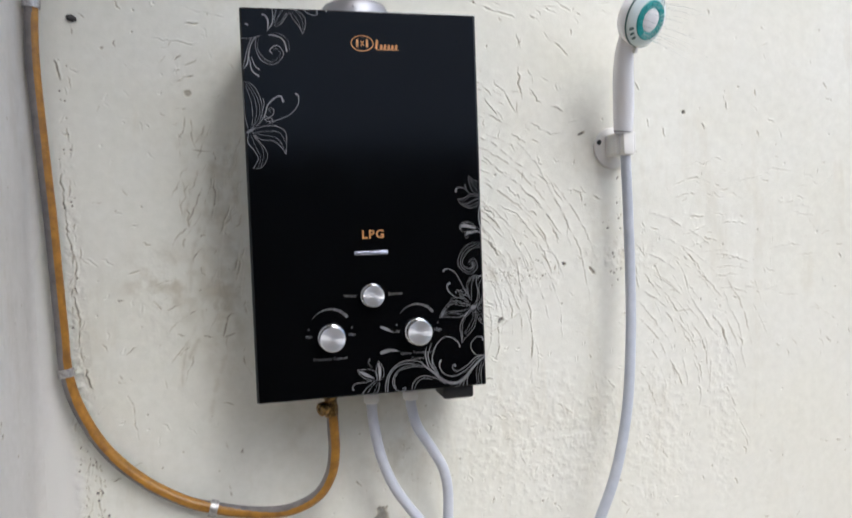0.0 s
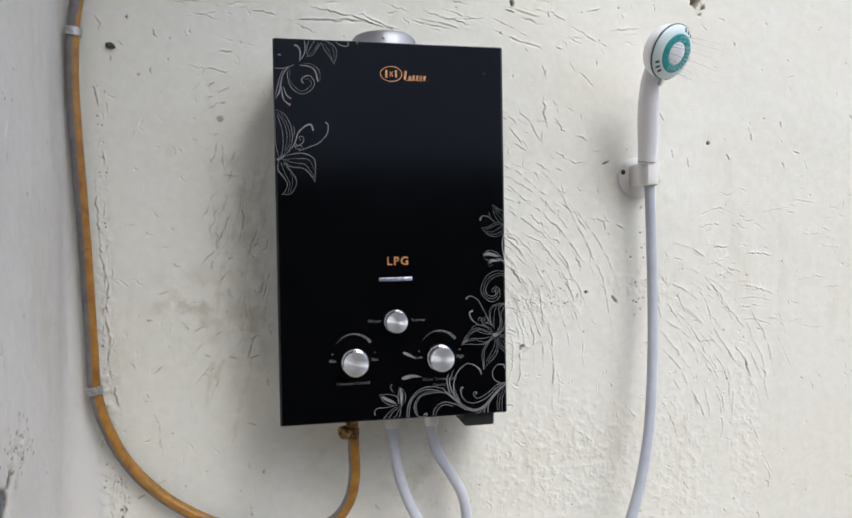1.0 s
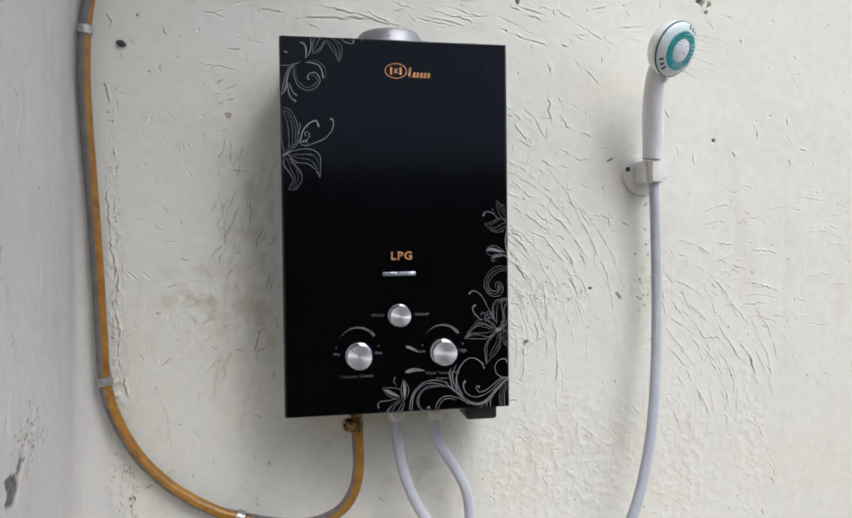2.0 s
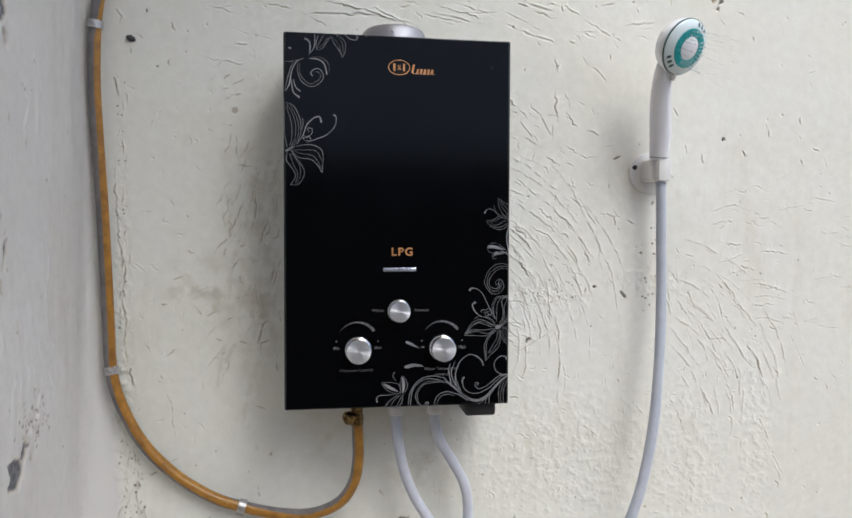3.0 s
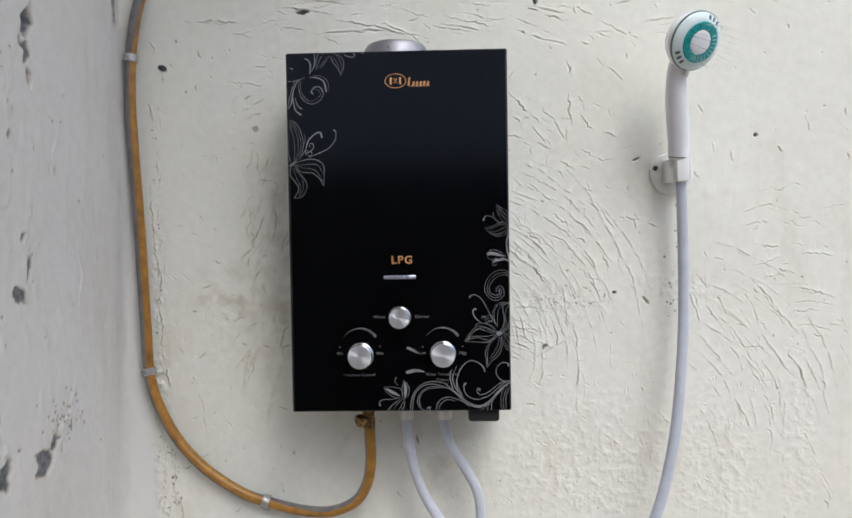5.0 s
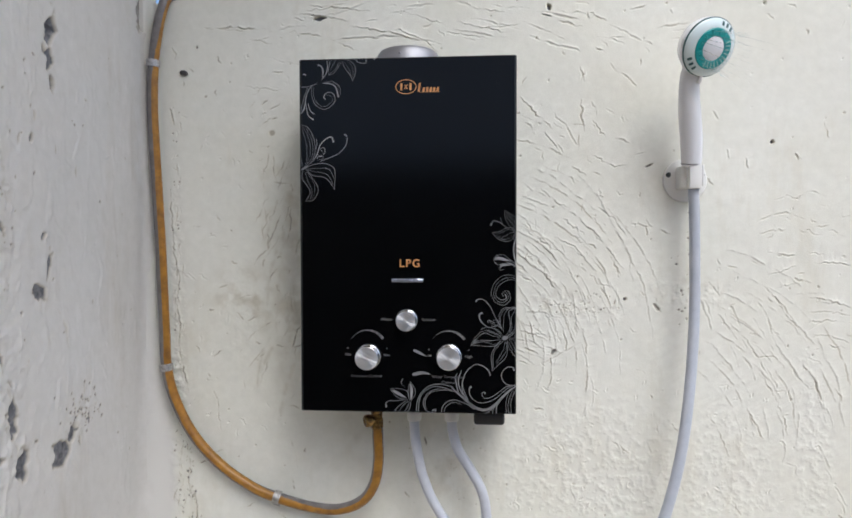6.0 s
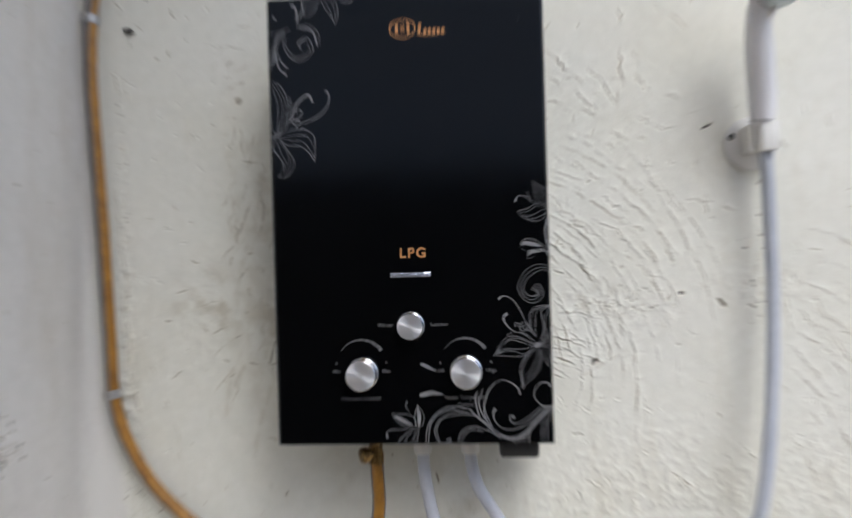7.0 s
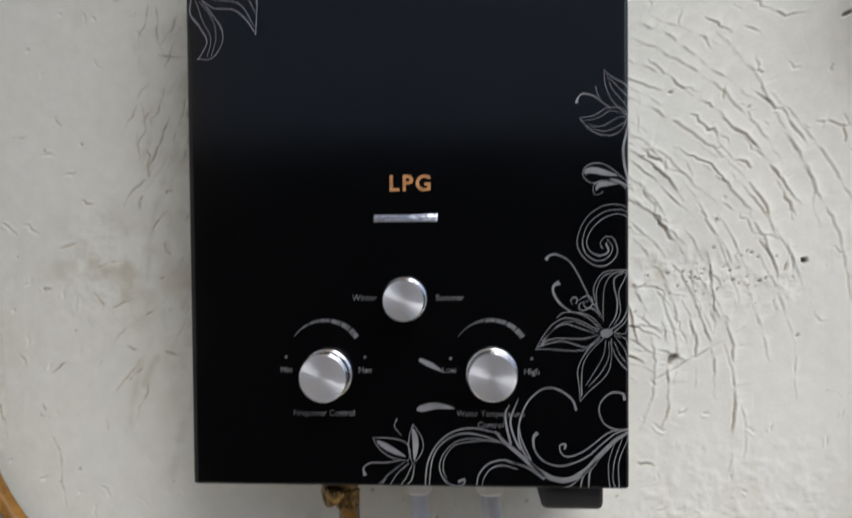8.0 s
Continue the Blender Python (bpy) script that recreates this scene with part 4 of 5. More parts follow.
def scroll_bottom(bm):
    ribbon(bm, 1.9, 1.1, 2, (292, 59), (289, 67), (280, 74), (270, 76), (260, 70), (253, 60), (249, 46), (250, 33), (258, 19), (268, 9))
    ribbon(bm, 2.2, 0.9, 0.8, (327, 67), (325, 72), (317, 72), (310, 65), (309, 57), (313, 49), (321, 45), (329.2, 45))
    ribbon(bm, 1.4, 3.9, 1.2, (329.2, 43), (321, 37), (309, 25), (299, 14), (287, 7), (276, 7), (264, 13), (250, 25), (238, 35), (231, 43))
    ribbon(bm, 0.8, 1.3, 0.8, (235, 41), (215, 45), (199, 42), (187, 32), (180, 18), (178, 0.8))
    ribbon(bm, 0.8, 1.3, 0.8, (242, 32), (223, 39), (207, 41), (193, 35), (184, 22), (181, 0.8))
    ribbon(bm, 0.6, 0.9, 1.8, (234, 34), (219, 37), (205, 36), (194, 28), (189, 16), (193, 5), (201, 0.8), (207, 2), (208, 6), (203, 4))
    ribbon(bm, 0.5, 0.8, 0.5, (231, 36), (215, 35), (201, 32), (193, 22), (192, 12), (195, 6))
    ribbon(bm, 0.5, 1.2, 0.8, (250, 17), (238, 21), (226, 18), (219, 10), (217, 0.8))
    ribbon(bm, 0.5, 0.9, 0.6, (248, 14), (238, 17), (229, 15), (223, 8), (221, 0.8))
    ribbon(bm, 2, 1.2, 0.4, (268, 7), (254, 16), (240, 20))
    ribbon(bm, 2, 1.6, 0.3, (243, 33), (240, 46), (239, 56), (242, 63))
    ribbon(bm, 1.4, 1.4, 0.3, (250, 29), (245, 40), (243, 52), (249, 68))
    ribbon(bm, 1.4, 1, 0.3, (258, 21), (251, 37), (249, 48))
    ribbon(bm, 3.2, 0.9, 0.9, (263, 42), (260, 38), (261, 29), (267, 21), (278, 17), (289, 19), (301, 25), (311, 34), (321, 42), (329.2, 45))
    ribbon(bm, 1.6, 0.8, 0.8, (283, 30), (284, 33), (280, 33), (280, 28), (285, 24), (295, 27), (305, 34), (315, 42), (325, 45))
    ribbon(bm, 0.5, 0.6, 0.5, (321, 37), (316, 21), (316, 7), (317, 0.8))
    ribbon(bm, 0.5, 0.6, 0.5, (325, 38), (320, 21), (319, 7), (321, 0.8))
    ribbon(bm, 0.5, 0.6, 0.5, (329.2, 39), (323, 21), (323, 0.8))
    ribbon(bm, 1, 1.4, 0.8, (309, 23), (302, 13), (301, 0.8))
    ribbon(bm, 1, 1.2, 0.6, (306, 21), (297, 9), (295, 0.8))
    ribbon(bm, 1.4, 0.8, 0.4, (299, 13), (289, 3), (283, 1))
    ribbon(bm, 1.5, 5.2, 0.3, (172, 59), (177, 60), (187, 62), (201, 60))
    ribbon(bm, 2, 4, 0.3, (174, 97), (179, 95), (185, 92), (192, 88))


def flower_bottom(bm):
    ribbon(bm, 0.3, 0.7, 0.3, (138, 37), (151, 37), (163, 34), (167, 26), (165, 20))
    ribbon(bm, 0.3, 0.7, 0.3, (138, 37), (144, 28), (153, 22), (165, 20))
    ribbon(bm, 0.4, 4.5, 0.6, (141, 35), (151, 29), (163, 23))
    ribbon(bm, 0.3, 0.7, 0.3, (169, 48), (176, 37), (176, 27), (169, 17))
    ribbon(bm, 0.3, 0.7, 0.3, (169, 48), (166, 37), (166, 26), (169, 17))
    ribbon(bm, 0.4, 4.5, 0.6, (169, 45), (171, 34), (170, 20))
    ribbon(bm, 1.6, 0.6, 0.4, (157, 52), (155, 46), (160, 39))
    ribbon(bm, 3, 0.9, 0.6, (132, 8), (131, 14), (137, 18), (147, 18), (159, 20))
    ribbon(bm, 0.5, 0.9, 0.5, (163, 19), (153, 12), (142, 0.8))
    ribbon(bm, 0.5, 0.7, 0.5, (166, 18), (157, 10), (151, 0.8))
    ribbon(bm, 0.5, 0.7, 0.5, (168, 16), (163, 6), (159, 0.8))
    ribbon(bm, 0.5, 0.9, 0.5, (170, 16), (168, 6), (164, 0.8))
    ribbon(bm, 0.5, 1.5, 0.5, (161, 18), (149, 8), (145, 0.8))


def flower_top(bm):
    ribbon(bm, 0.4, 0.7, 0.4, (65, 541), (69, 531), (77, 520), (81, 511))
    ribbon(bm, 0.4, 0.8, 0.8, (68, 544), (77, 541), (85, 533), (85, 520), (81, 511))
    ribbon(bm, 0.3, 0.5, 0.3, (68, 540), (76, 528), (80, 514))
    ribbon(bm, 0.3, 0.5, 0.3, (72, 543), (81, 531), (82, 515))
    ribbon(bm, 0.4, 0.7, 0.4, (64, 540), (58, 531), (52, 523), (44, 520))
    ribbon(bm, 0.4, 0.7, 0.4, (47, 544), (44, 531), (44, 520))
    ribbon(bm, 0.3, 0.5, 0.3, (61, 540), (53, 528), (45, 522))
    ribbon(bm, 0.3, 0.5, 0.3, (56, 544), (49, 533), (45, 523))
    ribbon(bm, 2.2, 1.2, 0.5, (102, 543), (102, 538), (97, 537), (90, 539), (84, 544.2))
    ribbon(bm, 1.5, 1.8, 0.5, (116, 544.2), (115, 544), (115, 541))
    ribbon(bm, 2.4, 2.2, 0.6, (27, 536), (32, 534), (35, 527), (34, 514))
    ribbon(bm, 0.5, 1.4, 0.5, (41, 544), (42, 533), (40, 523), (33, 513))
    ribbon(bm, 1, 1.4, 0.5, (5, 522), (7, 522), (8, 520))
    ribbon(bm, 0.5, 0.7, 0.5, (1, 503), (10, 503), (26, 508))
    ribbon(bm, 0.5, 1.5, 0.6, (26, 508), (16, 503), (9, 489), (6, 470), (2, 461))
    ribbon(bm, 0.4, 0.8, 0.4, (12, 503), (7, 491), (1, 461))
    ribbon(bm, 0.5, 0.9, 1.4, (18, 504), (17, 491), (23, 475), (36, 468), (48, 473), (54, 483), (49, 493), (41, 493), (36, 487), (39, 483))
    ribbon(bm, 0.3, 0.5, 0.4, (21, 502), (20, 489), (26, 478), (36, 472), (46, 477), (50, 483), (46, 489), (41, 489))
    ribbon(bm, 0.6, 1.8, 2.2, (34, 508), (46, 507), (55, 501), (59, 486))
    ribbon(bm, 0.3, 0.5, 0.3, (37, 510), (50, 510), (61, 501), (62, 487))
    ribbon(bm, 0.5, 1.2, 2.2, (11, 478), (15, 466), (21, 461))
    ribbon(bm, 0.5, 1.5, 2.6, (8, 478), (11, 460), (20, 452))


def lily_left(bm):
    ribbon(bm, 0.4, 0.7, 0.5, (1, 445), (12, 439), (20, 423), (22, 404), (16, 388), (6, 378))
    ribbon(bm, 0.4, 0.7, 0.5, (1, 445), (0.8, 420), (1, 399), (4, 380))
    ribbon(bm, 0.3, 0.5, 0.3, (4, 441), (13, 420), (14, 399), (7, 380))
    ribbon(bm, 0.3, 0.5, 0.3, (3, 439), (8, 417), (9, 396), (6, 380))
    ribbon(bm, 0.3, 0.5, 0.3, (7, 441), (17, 420), (18, 399), (7, 379))
    ribbon(bm, 2.6, 1.6, 0.4, (51, 417), (48, 425), (40, 423), (30, 413), (25, 399), (16, 385))
    ribbon(bm, 2.4, 1.2, 0.6, (68, 429), (72, 425), (70, 412), (59, 400), (46, 394), (30, 388))
    ribbon(bm, 0.4, 0.7, 0.4, (24, 423), (25, 415), (23, 407))
    ribbon(bm, 0.6, 0.8, 0.6, (33, 403), (31, 408), (37, 408), (37, 401), (30, 396), (25, 399), (27, 391), (35, 391))
    ribbon(bm, 0.6, 0.9, 0.6, (24, 393), (33, 396), (36, 392))
    ribbon(bm, 0.6, 0.9, 0.6, (6, 378), (19, 383), (35, 385), (47, 381), (53, 372), (52, 345))
    ribbon(bm, 0.5, 0.8, 0.6, (8, 375), (19, 366), (35, 364), (45, 356), (52, 345))
    ribbon(bm, 0.4, 0.6, 0.4, (7, 376), (24, 377), (43, 376), (52, 361))
    ribbon(bm, 0.4, 0.6, 0.4, (7, 376), (22, 372), (40, 368), (51, 351))
    ribbon(bm, 0.5, 0.8, 0.5, (4, 375), (3, 362), (9, 351), (14, 340), (7, 327))
    ribbon(bm, 0.5, 0.8, 0.5, (10, 372), (16, 364), (25, 351), (26, 340), (18, 328), (7, 327))
    ribbon(bm, 0.4, 0.5, 0.4, (6, 372), (11, 356), (17, 343), (14, 329))
    ribbon(bm, 0.4, 0.5, 0.4, (8, 372), (19, 356), (21, 343), (17, 329))
    ribbon(bm, 1.5, 3.2, 1, (2, 375), (6, 378), (11, 382))

def bent_cover():
    """Sheet cover, bent round along both long edges, with a thin fold at top and bottom."""
    bm = bmesh.new()
    turn = [(BEND * (1 + math.cos(radians(180 + 90 * k / 8))), FRONT + BEND * (1 + math.sin(radians(180 + 90 * k / 8)))) for k in range(9)]
    turn = [(0, -0.050), (0, FRONT + BEND + 0.001)] + turn + [(BEND + 0.0008, FRONT), (BEND + 0.002, FRONT)]
    plan = [(LEFT + x, y) for x, y in turn] + [(RIGHT - x, y) for x, y in turn[::-1]]
    rows = []
    for z, inset in ((0, 0.0012), (0.0004, 0.0004), (0.0014, 0), (0.0022, 0), (0.0036, 0), (HIGH - 0.0036, 0), (HIGH - 0.0022, 0), (HIGH - 0.0014, 0), (HIGH - 0.0004, 0.0004), (HIGH, 0.0012)):
        rows.append([bm.verts.new((x * (1 - inset / RIGHT), y + inset, z)) for x, y in plan])
    for a, b in zip(rows, rows[1:]):
        for i in range(len(plan) - 1):
            bm.faces.new((a[i], a[i + 1], b[i + 1], b[i]))
    bm.faces.new(rows[0])
    bm.faces.new(rows[-1][::-1])
    bm.faces.new([r[0] for r in rows] + [r[-1] for r in rows[::-1]])
    bmesh.ops.recalc_face_normals(bm, faces=bm.faces[:])
    return bm


def knob(parent, x, z, r, tall, label):
    at = Matrix.Translation((x, FRONT, z - BOTTOM)) @ Matrix.Rotation(radians(90), 4, "X")
    body = part("knob", lathe([(r * 1.08, 0.0), (r * 1.09, 0.002), (r * 1.05, 0.0035), (r * 1.0, 0.004), (r * 1.0, tall - 0.0045), (r * 0.955, tall - 0.004), (r * 0.955, tall - 0.003), (r * 1.0, tall - 0.0025), (r * 0.985, tall - 0.0006), (r * 0.95, tall)], at, 64), CHROME, parent, label)
    face = part("knob_face", lathe([(r * 0.95, -0.0006), (r * 0.945, 0.0), (r * 0.6, 0.0002), (r * 0.2, 0.0003), (0, 0.0003)], Matrix.Rotation(radians(90), 4, "X"), 64), BRUSHED, body, "spun aluminium knob face")
    face.location = (x, FRONT - tall - 0.0003, z - BOTTOM)
    return body


def gas_heater():
    h = thing("gas_water_heater", (0, 0, BOTTOM), "black wall-mounted gas water heater with silver floral print", "water heater")
    part("back_case", block((-0.158, -0.052, 0.004), (0.158, BACK, HIGH - 0.004), 0.004), CASE, h, "black painted steel case")
    cover = part("front_cover", bent_cover(), BLACK, h, "glossy black front cover with rounded long edges")
    for name, draw in (("printed_flower", flower_upper_right), ("printed_scroll", scroll_right), ("printed_lily", lily_right), ("printed_scroll", scroll_bottom), ("printed_flower", flower_bottom), ("printed_flower", flower_top), ("printed_lily", lily_left)):
        bm = bmesh.new()
        draw(bm)
        bmesh.ops.recalc_face_normals(bm, faces=bm.faces[:])
        tagged(part(name, bm, SILVER, cover, "silver line print", smooth=False), kind="stuff")
    writing("LPG", 168.5, 230, 16.6, GOLD, cover, 0.42, 1.22)
    for word, x, z in (("Winter", 133, 144), ("Summer", 198, 144), ("Min", 72, 89), ("Max", 133, 89), ("Low", 197, 89), ("High", 259, 88)):
        writing(word, x, z, 6.4, DIM, cover, 0.06)
    writing("Firepower Control", 101, 56, 6.2, DIM, cover, 0.06)
    writing("Water Temperature", 228, 56, 6.2, DIM, cover, 0.06)
    writing("Control", 228, 47.5, 6.2, DIM, cover, 0.06)
    # maker's badge as plain shapes: an oval ring with blocks, and a slanted wordmark bar
    bm = bmesh.new()
    oval = [(163.5 + 15.6 * math.cos(a * math.tau / 24), 500 + 10.6 * math.sin(a * math.tau / 24)) for a in range(25)]
    ribbon(bm, 1.3, 1.3, 1.3, *oval)
    for x in (156.5, 170.5):
        ribbon(bm, 3.4, 3.4, 3.4, (x, 494.5), (x, 505.5))
    ribbon(bm, 1.6, 1.6, 1.6, (161.3, 496.5), (165.8, 503.5))
    ribbon(bm, 1.6, 1.6, 1.6, (161.3, 503.5), (165.8, 496.5))
    ribbon(bm, 3.4, 3.4, 3.4, (183.0, 492.5), (185.0, 505.0))
    for k in range(5):
        ribbon(bm, 3.6, 3.6, 3.0, (190 + 5.4 * k, 492.2), (191.2 + 5.4 * k, 498.6))
    ribbon(bm, 0.9, 0.9, 0.6, (184, 491.8), (200, 491.4), (216, 491.6))
    part("badge", bm, GOLD, cover, "orange-gold oval maker's badge", smooth=False)
    # graded arcs over the two lower knobs, dots at their ends
    for cx in (102.5, 228.0):
        bm = bmesh.new()
        for k in range(7):
            a0, a1 = 146 - 16.2 * k, 146 - 16.2 * k - 14.8
            w = 0.5 + 0.62 * k
            pts = [(cx + 29.5 * math.cos(radians(a)), 97.5 + 29.5 * math.sin(radians(a))) for a in np.linspace(a0, a1, 4)]
            ribbon(bm, w - 0.3, w, w + 0.2, *pts)
        part("printed_arc", bm, DIM, cover, "grey graded arc", smooth=False)
    for x, z in ((72, 99), (133, 99), (198, 98), (259, 98)):
        bm = bmesh.new()
        ribbon(bm, 1.4, 2.2, 1.4, (x - 1.1, z), (x, z), (x + 1.1, z))
        part("printed_dot", bm, DIM, cover, smooth=False)
    bm = bmesh.new()
    ribbon(bm, 1.2, 2.4, 1.2, (300.9, 505), (302, 505), (303.1, 505))
    part("drill_mark", bm, PLASTIC, cover, "tiny dark mark", smooth=False)
    # sight glass
    part("sight_glass", block((-0.0242, FRONT - 0.0008, 0.2015), (0.0242, FRONT + 0.001, 0.2070), 0.0003), WINDOW, cover, "narrow mirrored sight glass")
    knob(h, -0.001, 1.443, 0.0158, 0.017, "small aluminium season knob")
    knob(h, -0.061, 1.386, 0.0182, 0.019, "aluminium gas knob")
    knob(h, 0.064, 1.387, 0.0182, 0.019, "aluminium water knob")
    # battery box under the case
    part("battery_box", block((0.1015, -0.122, -0.0200), (0.1490, -0.062, 0.001), 0.005, 3), PLASTIC, h, "matt black battery box")
    # flue collar on top
    ring = [(0.0535, 0.0), (0.0530, 0.004), (0.0510, 0.012), (0.0475, 0.019), (0.0445, 0.0225), (0.0425, 0.0235), (0.0405, 0.0225), (0.0405, 0.004), (0, 0.004)]
    part("flue_collar", lathe(ring, Matrix.Translation((-0.004, -0.075, HIGH - 0.002)), 72), STEEL, h, "bare metal flue collar")
    for a in (200, 262, 324):
        c = Vector((-0.004 + 0.0515 * math.cos(radians(a)), -0.075 + 0.0515 * math.sin(radians(a)), HIGH + 0.008))
        m = Matrix.Translation(c) @ Matrix.Rotation(radians(a), 4, "Z") @ Matrix.Rotation(radians(90), 4, "Y")
        part("rivet", lathe([(0.0022, -0.001), (0.0022, 0.0006), (0.0012, 0.0014), (0, 0.0015)], m, 12), STEEL, h)
    # brass gas inlet with its side tapping
    inlet = part("gas_inlet", lathe([(0.0088, 0.002), (0.0088, -0.006), (0.0112, -0.0066), (0.0118, -0.009), (0.0118, -0.019), (0.0108, -0.021), (0.0092, -0.022), (0.0092, -0.030), (0.0106, -0.031), (0.0106, -0.045), (0.0098, -0.048), (0, -0.048)], Matrix.Translation((-0.060, -0.055, 0.002)), 6), BRASS, h, "tarnished brass gas inlet", smooth=False)
    side = Matrix.Translation((-0.061, -0.056, -0.030)) @ Vector((-0.86, -0.48, -0.12)).to_track_quat("Z", "Y").to_matrix().to_4x4()
    part("tapping_screw", lathe([(0.0070, 0.0), (0.0070, 0.008), (0.0098, 0.0088), (0.0104, 0.011), (0.0104, 0.018), (0.0085, 0.020), (0.004, 0.020), (0.0035, 0.017), (0, 0.017)], side, 14), BRASS, inlet, smooth=False)
    # white water tails
    for x in (0.0025, 0.0645):
        part("water_connector", lathe([(0.0105, 0.002), (0.0105, -0.016), (0.0118, -0.017), (0.0118, -0.029), (0.0100, -0.031), (0, -0.031)], Matrix.Translation((x, -0.055, 0.0)), 32), SOFTWHITE, h, "white plastic water connector")
    return h


gas_heater()


# ---- hoses ----
def gas_hose():
    h = thing("gas_hose", (-0.45, -0.012, 1.50), "grey rubber gas hose with orange stripe, clipped along the wall", "hose")
    way = [(-0.432, 0.10, 2.030), (-0.434, 0.05, 2.018), (-0.4375, 0.002, 1.994), (-0.4420, -0.014, 1.966), (-0.4490, -0.017, 1.930), (-0.457, -0.017, 1.874), (-0.4595, -0.017, 1.798), (-0.457, -0.016, 1.722), (-0.453, -0.016, 1.646), (-0.449, -0.016, 1.569),
           (-0.446, -0.016, 1.492), (-0.443, -0.016, 1.414), (-0.4395, -0.017, 1.344), (-0.425, -0.017, 1.288), (-0.393, -0.016, 1.226), (-0.344, -0.015, 1.173), (-0.287, -0.015, 1.135),
           (-0.238, -0.015, 1.117), (-0.181, -0.019, 1.105), (-0.130, -0.030, 1.107), (-0.088, -0.042, 1.128), (-0.066, -0.050, 1.162), (-0.0590, -0.054, 1.200), (-0.0595, -0.055, 1.236), (-0.0600, -0.055, 1.256)]
    line = [p + Vector((0.0012, 0, 0)) for p in spline(way, 10)]

    def stripe(s):
        at = (0, 0.17, 0.225, 0.47, 0.50, 0.58, 0.665, 0.71, 0.77, 0.875, 1)
        mid = np.interp(s, at, (-80, -78, -62, -60, -56, -46, -34, 6, 32, 16, 8))
        half = np.interp(s, at, (20, 26, 48, 50, 54, 57, 57, 54, 52, 48, 48))
        return mid, half

    body = part("hose", tube(line, 0.0090, 28), GREY_HOSE, h)
    band = tube(line, 0.0093, 72, stripe=stripe)
    bmesh.ops.delete(band, geom=[f for f in band.faces if f.material_index == 0 or len(f.verts) > 4], context="FACES")
    for f in band.faces:
        f.material_index = 0
    part("stripe", band, ORANGE_HOSE, body, "wide orange stripe")
    body.location = (0.45, 0.012, -1.50)
    return h, line


gas, gas_line = gas_hose()


def pipe_clip(at, along, name_label):
    """A bent metal saddle over the hose with one nailed ear on the wall."""
    c = thing("pipe_clip", at, name_label, "pipe clip", group="clips along the gas hose")
    along = Vector(along).normalized()
    out = Vector((0, -1, 0))
    side = along.cross(out)
    turn = Matrix((side, along, out)).transposed()
    bm = bmesh.new()
    prof = [(math.cos(radians(a)) * 0.0108, math.sin(radians(a)) * 0.0108) for a in range(-30, 211, 15)]
    prof += [(-0.0105, -0.0135), (-0.0205, -0.0140)] if name_label.startswith("zinc") else [(-0.0105, -0.0135)]
    rows = []
    for r, (x, z) in enumerate(prof):
        row = []
        for y, k in ((-0.0062, 0), (-0.0058, 0.0009), (0.0058, 0.0009), (0.0062, 0)):
            n = Vector((x, 0, z)).normalized() if r < 17 else Vector((0, 0, 1))
            row.append(bm.verts.new(turn @ (Vector((x, y, z)) + n * k)))
        rows.append(row)
    for a, b in zip(rows, rows[1:]):
        for i in range(3):
            bm.faces.new((a[i], a[i + 1], b[i + 1], b[i]))
        bm.faces.new((a[3], a[0], b[0], b[3]))
    bmesh.ops.recalc_face_normals(bm, faces=bm.faces[:])
    part("saddle", bm, CLIP, c)
    nail = turn.to_4x4() @ Matrix.Translation((-0.0160, 0, -0.0140))
    part("nail_head", lathe([(0.003, 0), (0.003, 0.0012), (0.002, 0.002), (0, 0.002)], nail, 14), CLIP, c)
    return c


for z, kind in ((1.876, "zinc pipe clip nailed over the gas hose"), (1.344, "small grey zinc saddle round the gas hose")):
    k = min(range(len(gas_line)), key=lambda i: abs(gas_line[i].z - z) + (0 if gas_line[i].x < -0.4 and gas_line[i].y < 0 else 9))
    pipe_clip(gas_line[k], gas_line[k - 1] - gas_line[k + 1], kind)
k = min(range(len(gas_line)), key=lambda i: abs(gas_line[i].x + 0.240) + (0 if gas_line[i].z < 1.2 else 9))
pipe_clip(gas_line[k], gas_line[k - 1] - gas_line[k + 1], "zinc strap clip round the lowest bend of the gas hose")


def plain_hose(name, label, way, r, mat):
    ob = part(name, tube(spline(way, 10), r, 24), mat)
    return tagged(ob, label, "hose")


plain_hose("water_hose", "white flexible water hose hanging under the heater", [(0.0025, -0.055, 1.272), (0.003, -0.055, 1.255), (0.006, -0.055, 1.226), (0.015, -0.054, 1.181), (0.032, -0.052, 1.136), (0.055, -0.050, 1.098), (0.085, -0.048, 1.055), (0.115, -0.045, 0.99), (0.13, -0.044, 0.90)], 0.0082, WHITE_HOSE)
plain_hose("water_hose", "white flexible water hose with a kinked bend under the heater", [(0.0645, -0.055, 1.272), (0.0655, -0.055, 1.255), (0.074, -0.055, 1.224), (0.096, -0.054, 1.187), (0.114, -0.052, 1.152), (0.121, -0.050, 1.112), (0.119, -0.050, 1.06), (0.115, -0.05, 0.98), (0.11, -0.05, 0.90)], 0.0082, WHITE_HOSE)
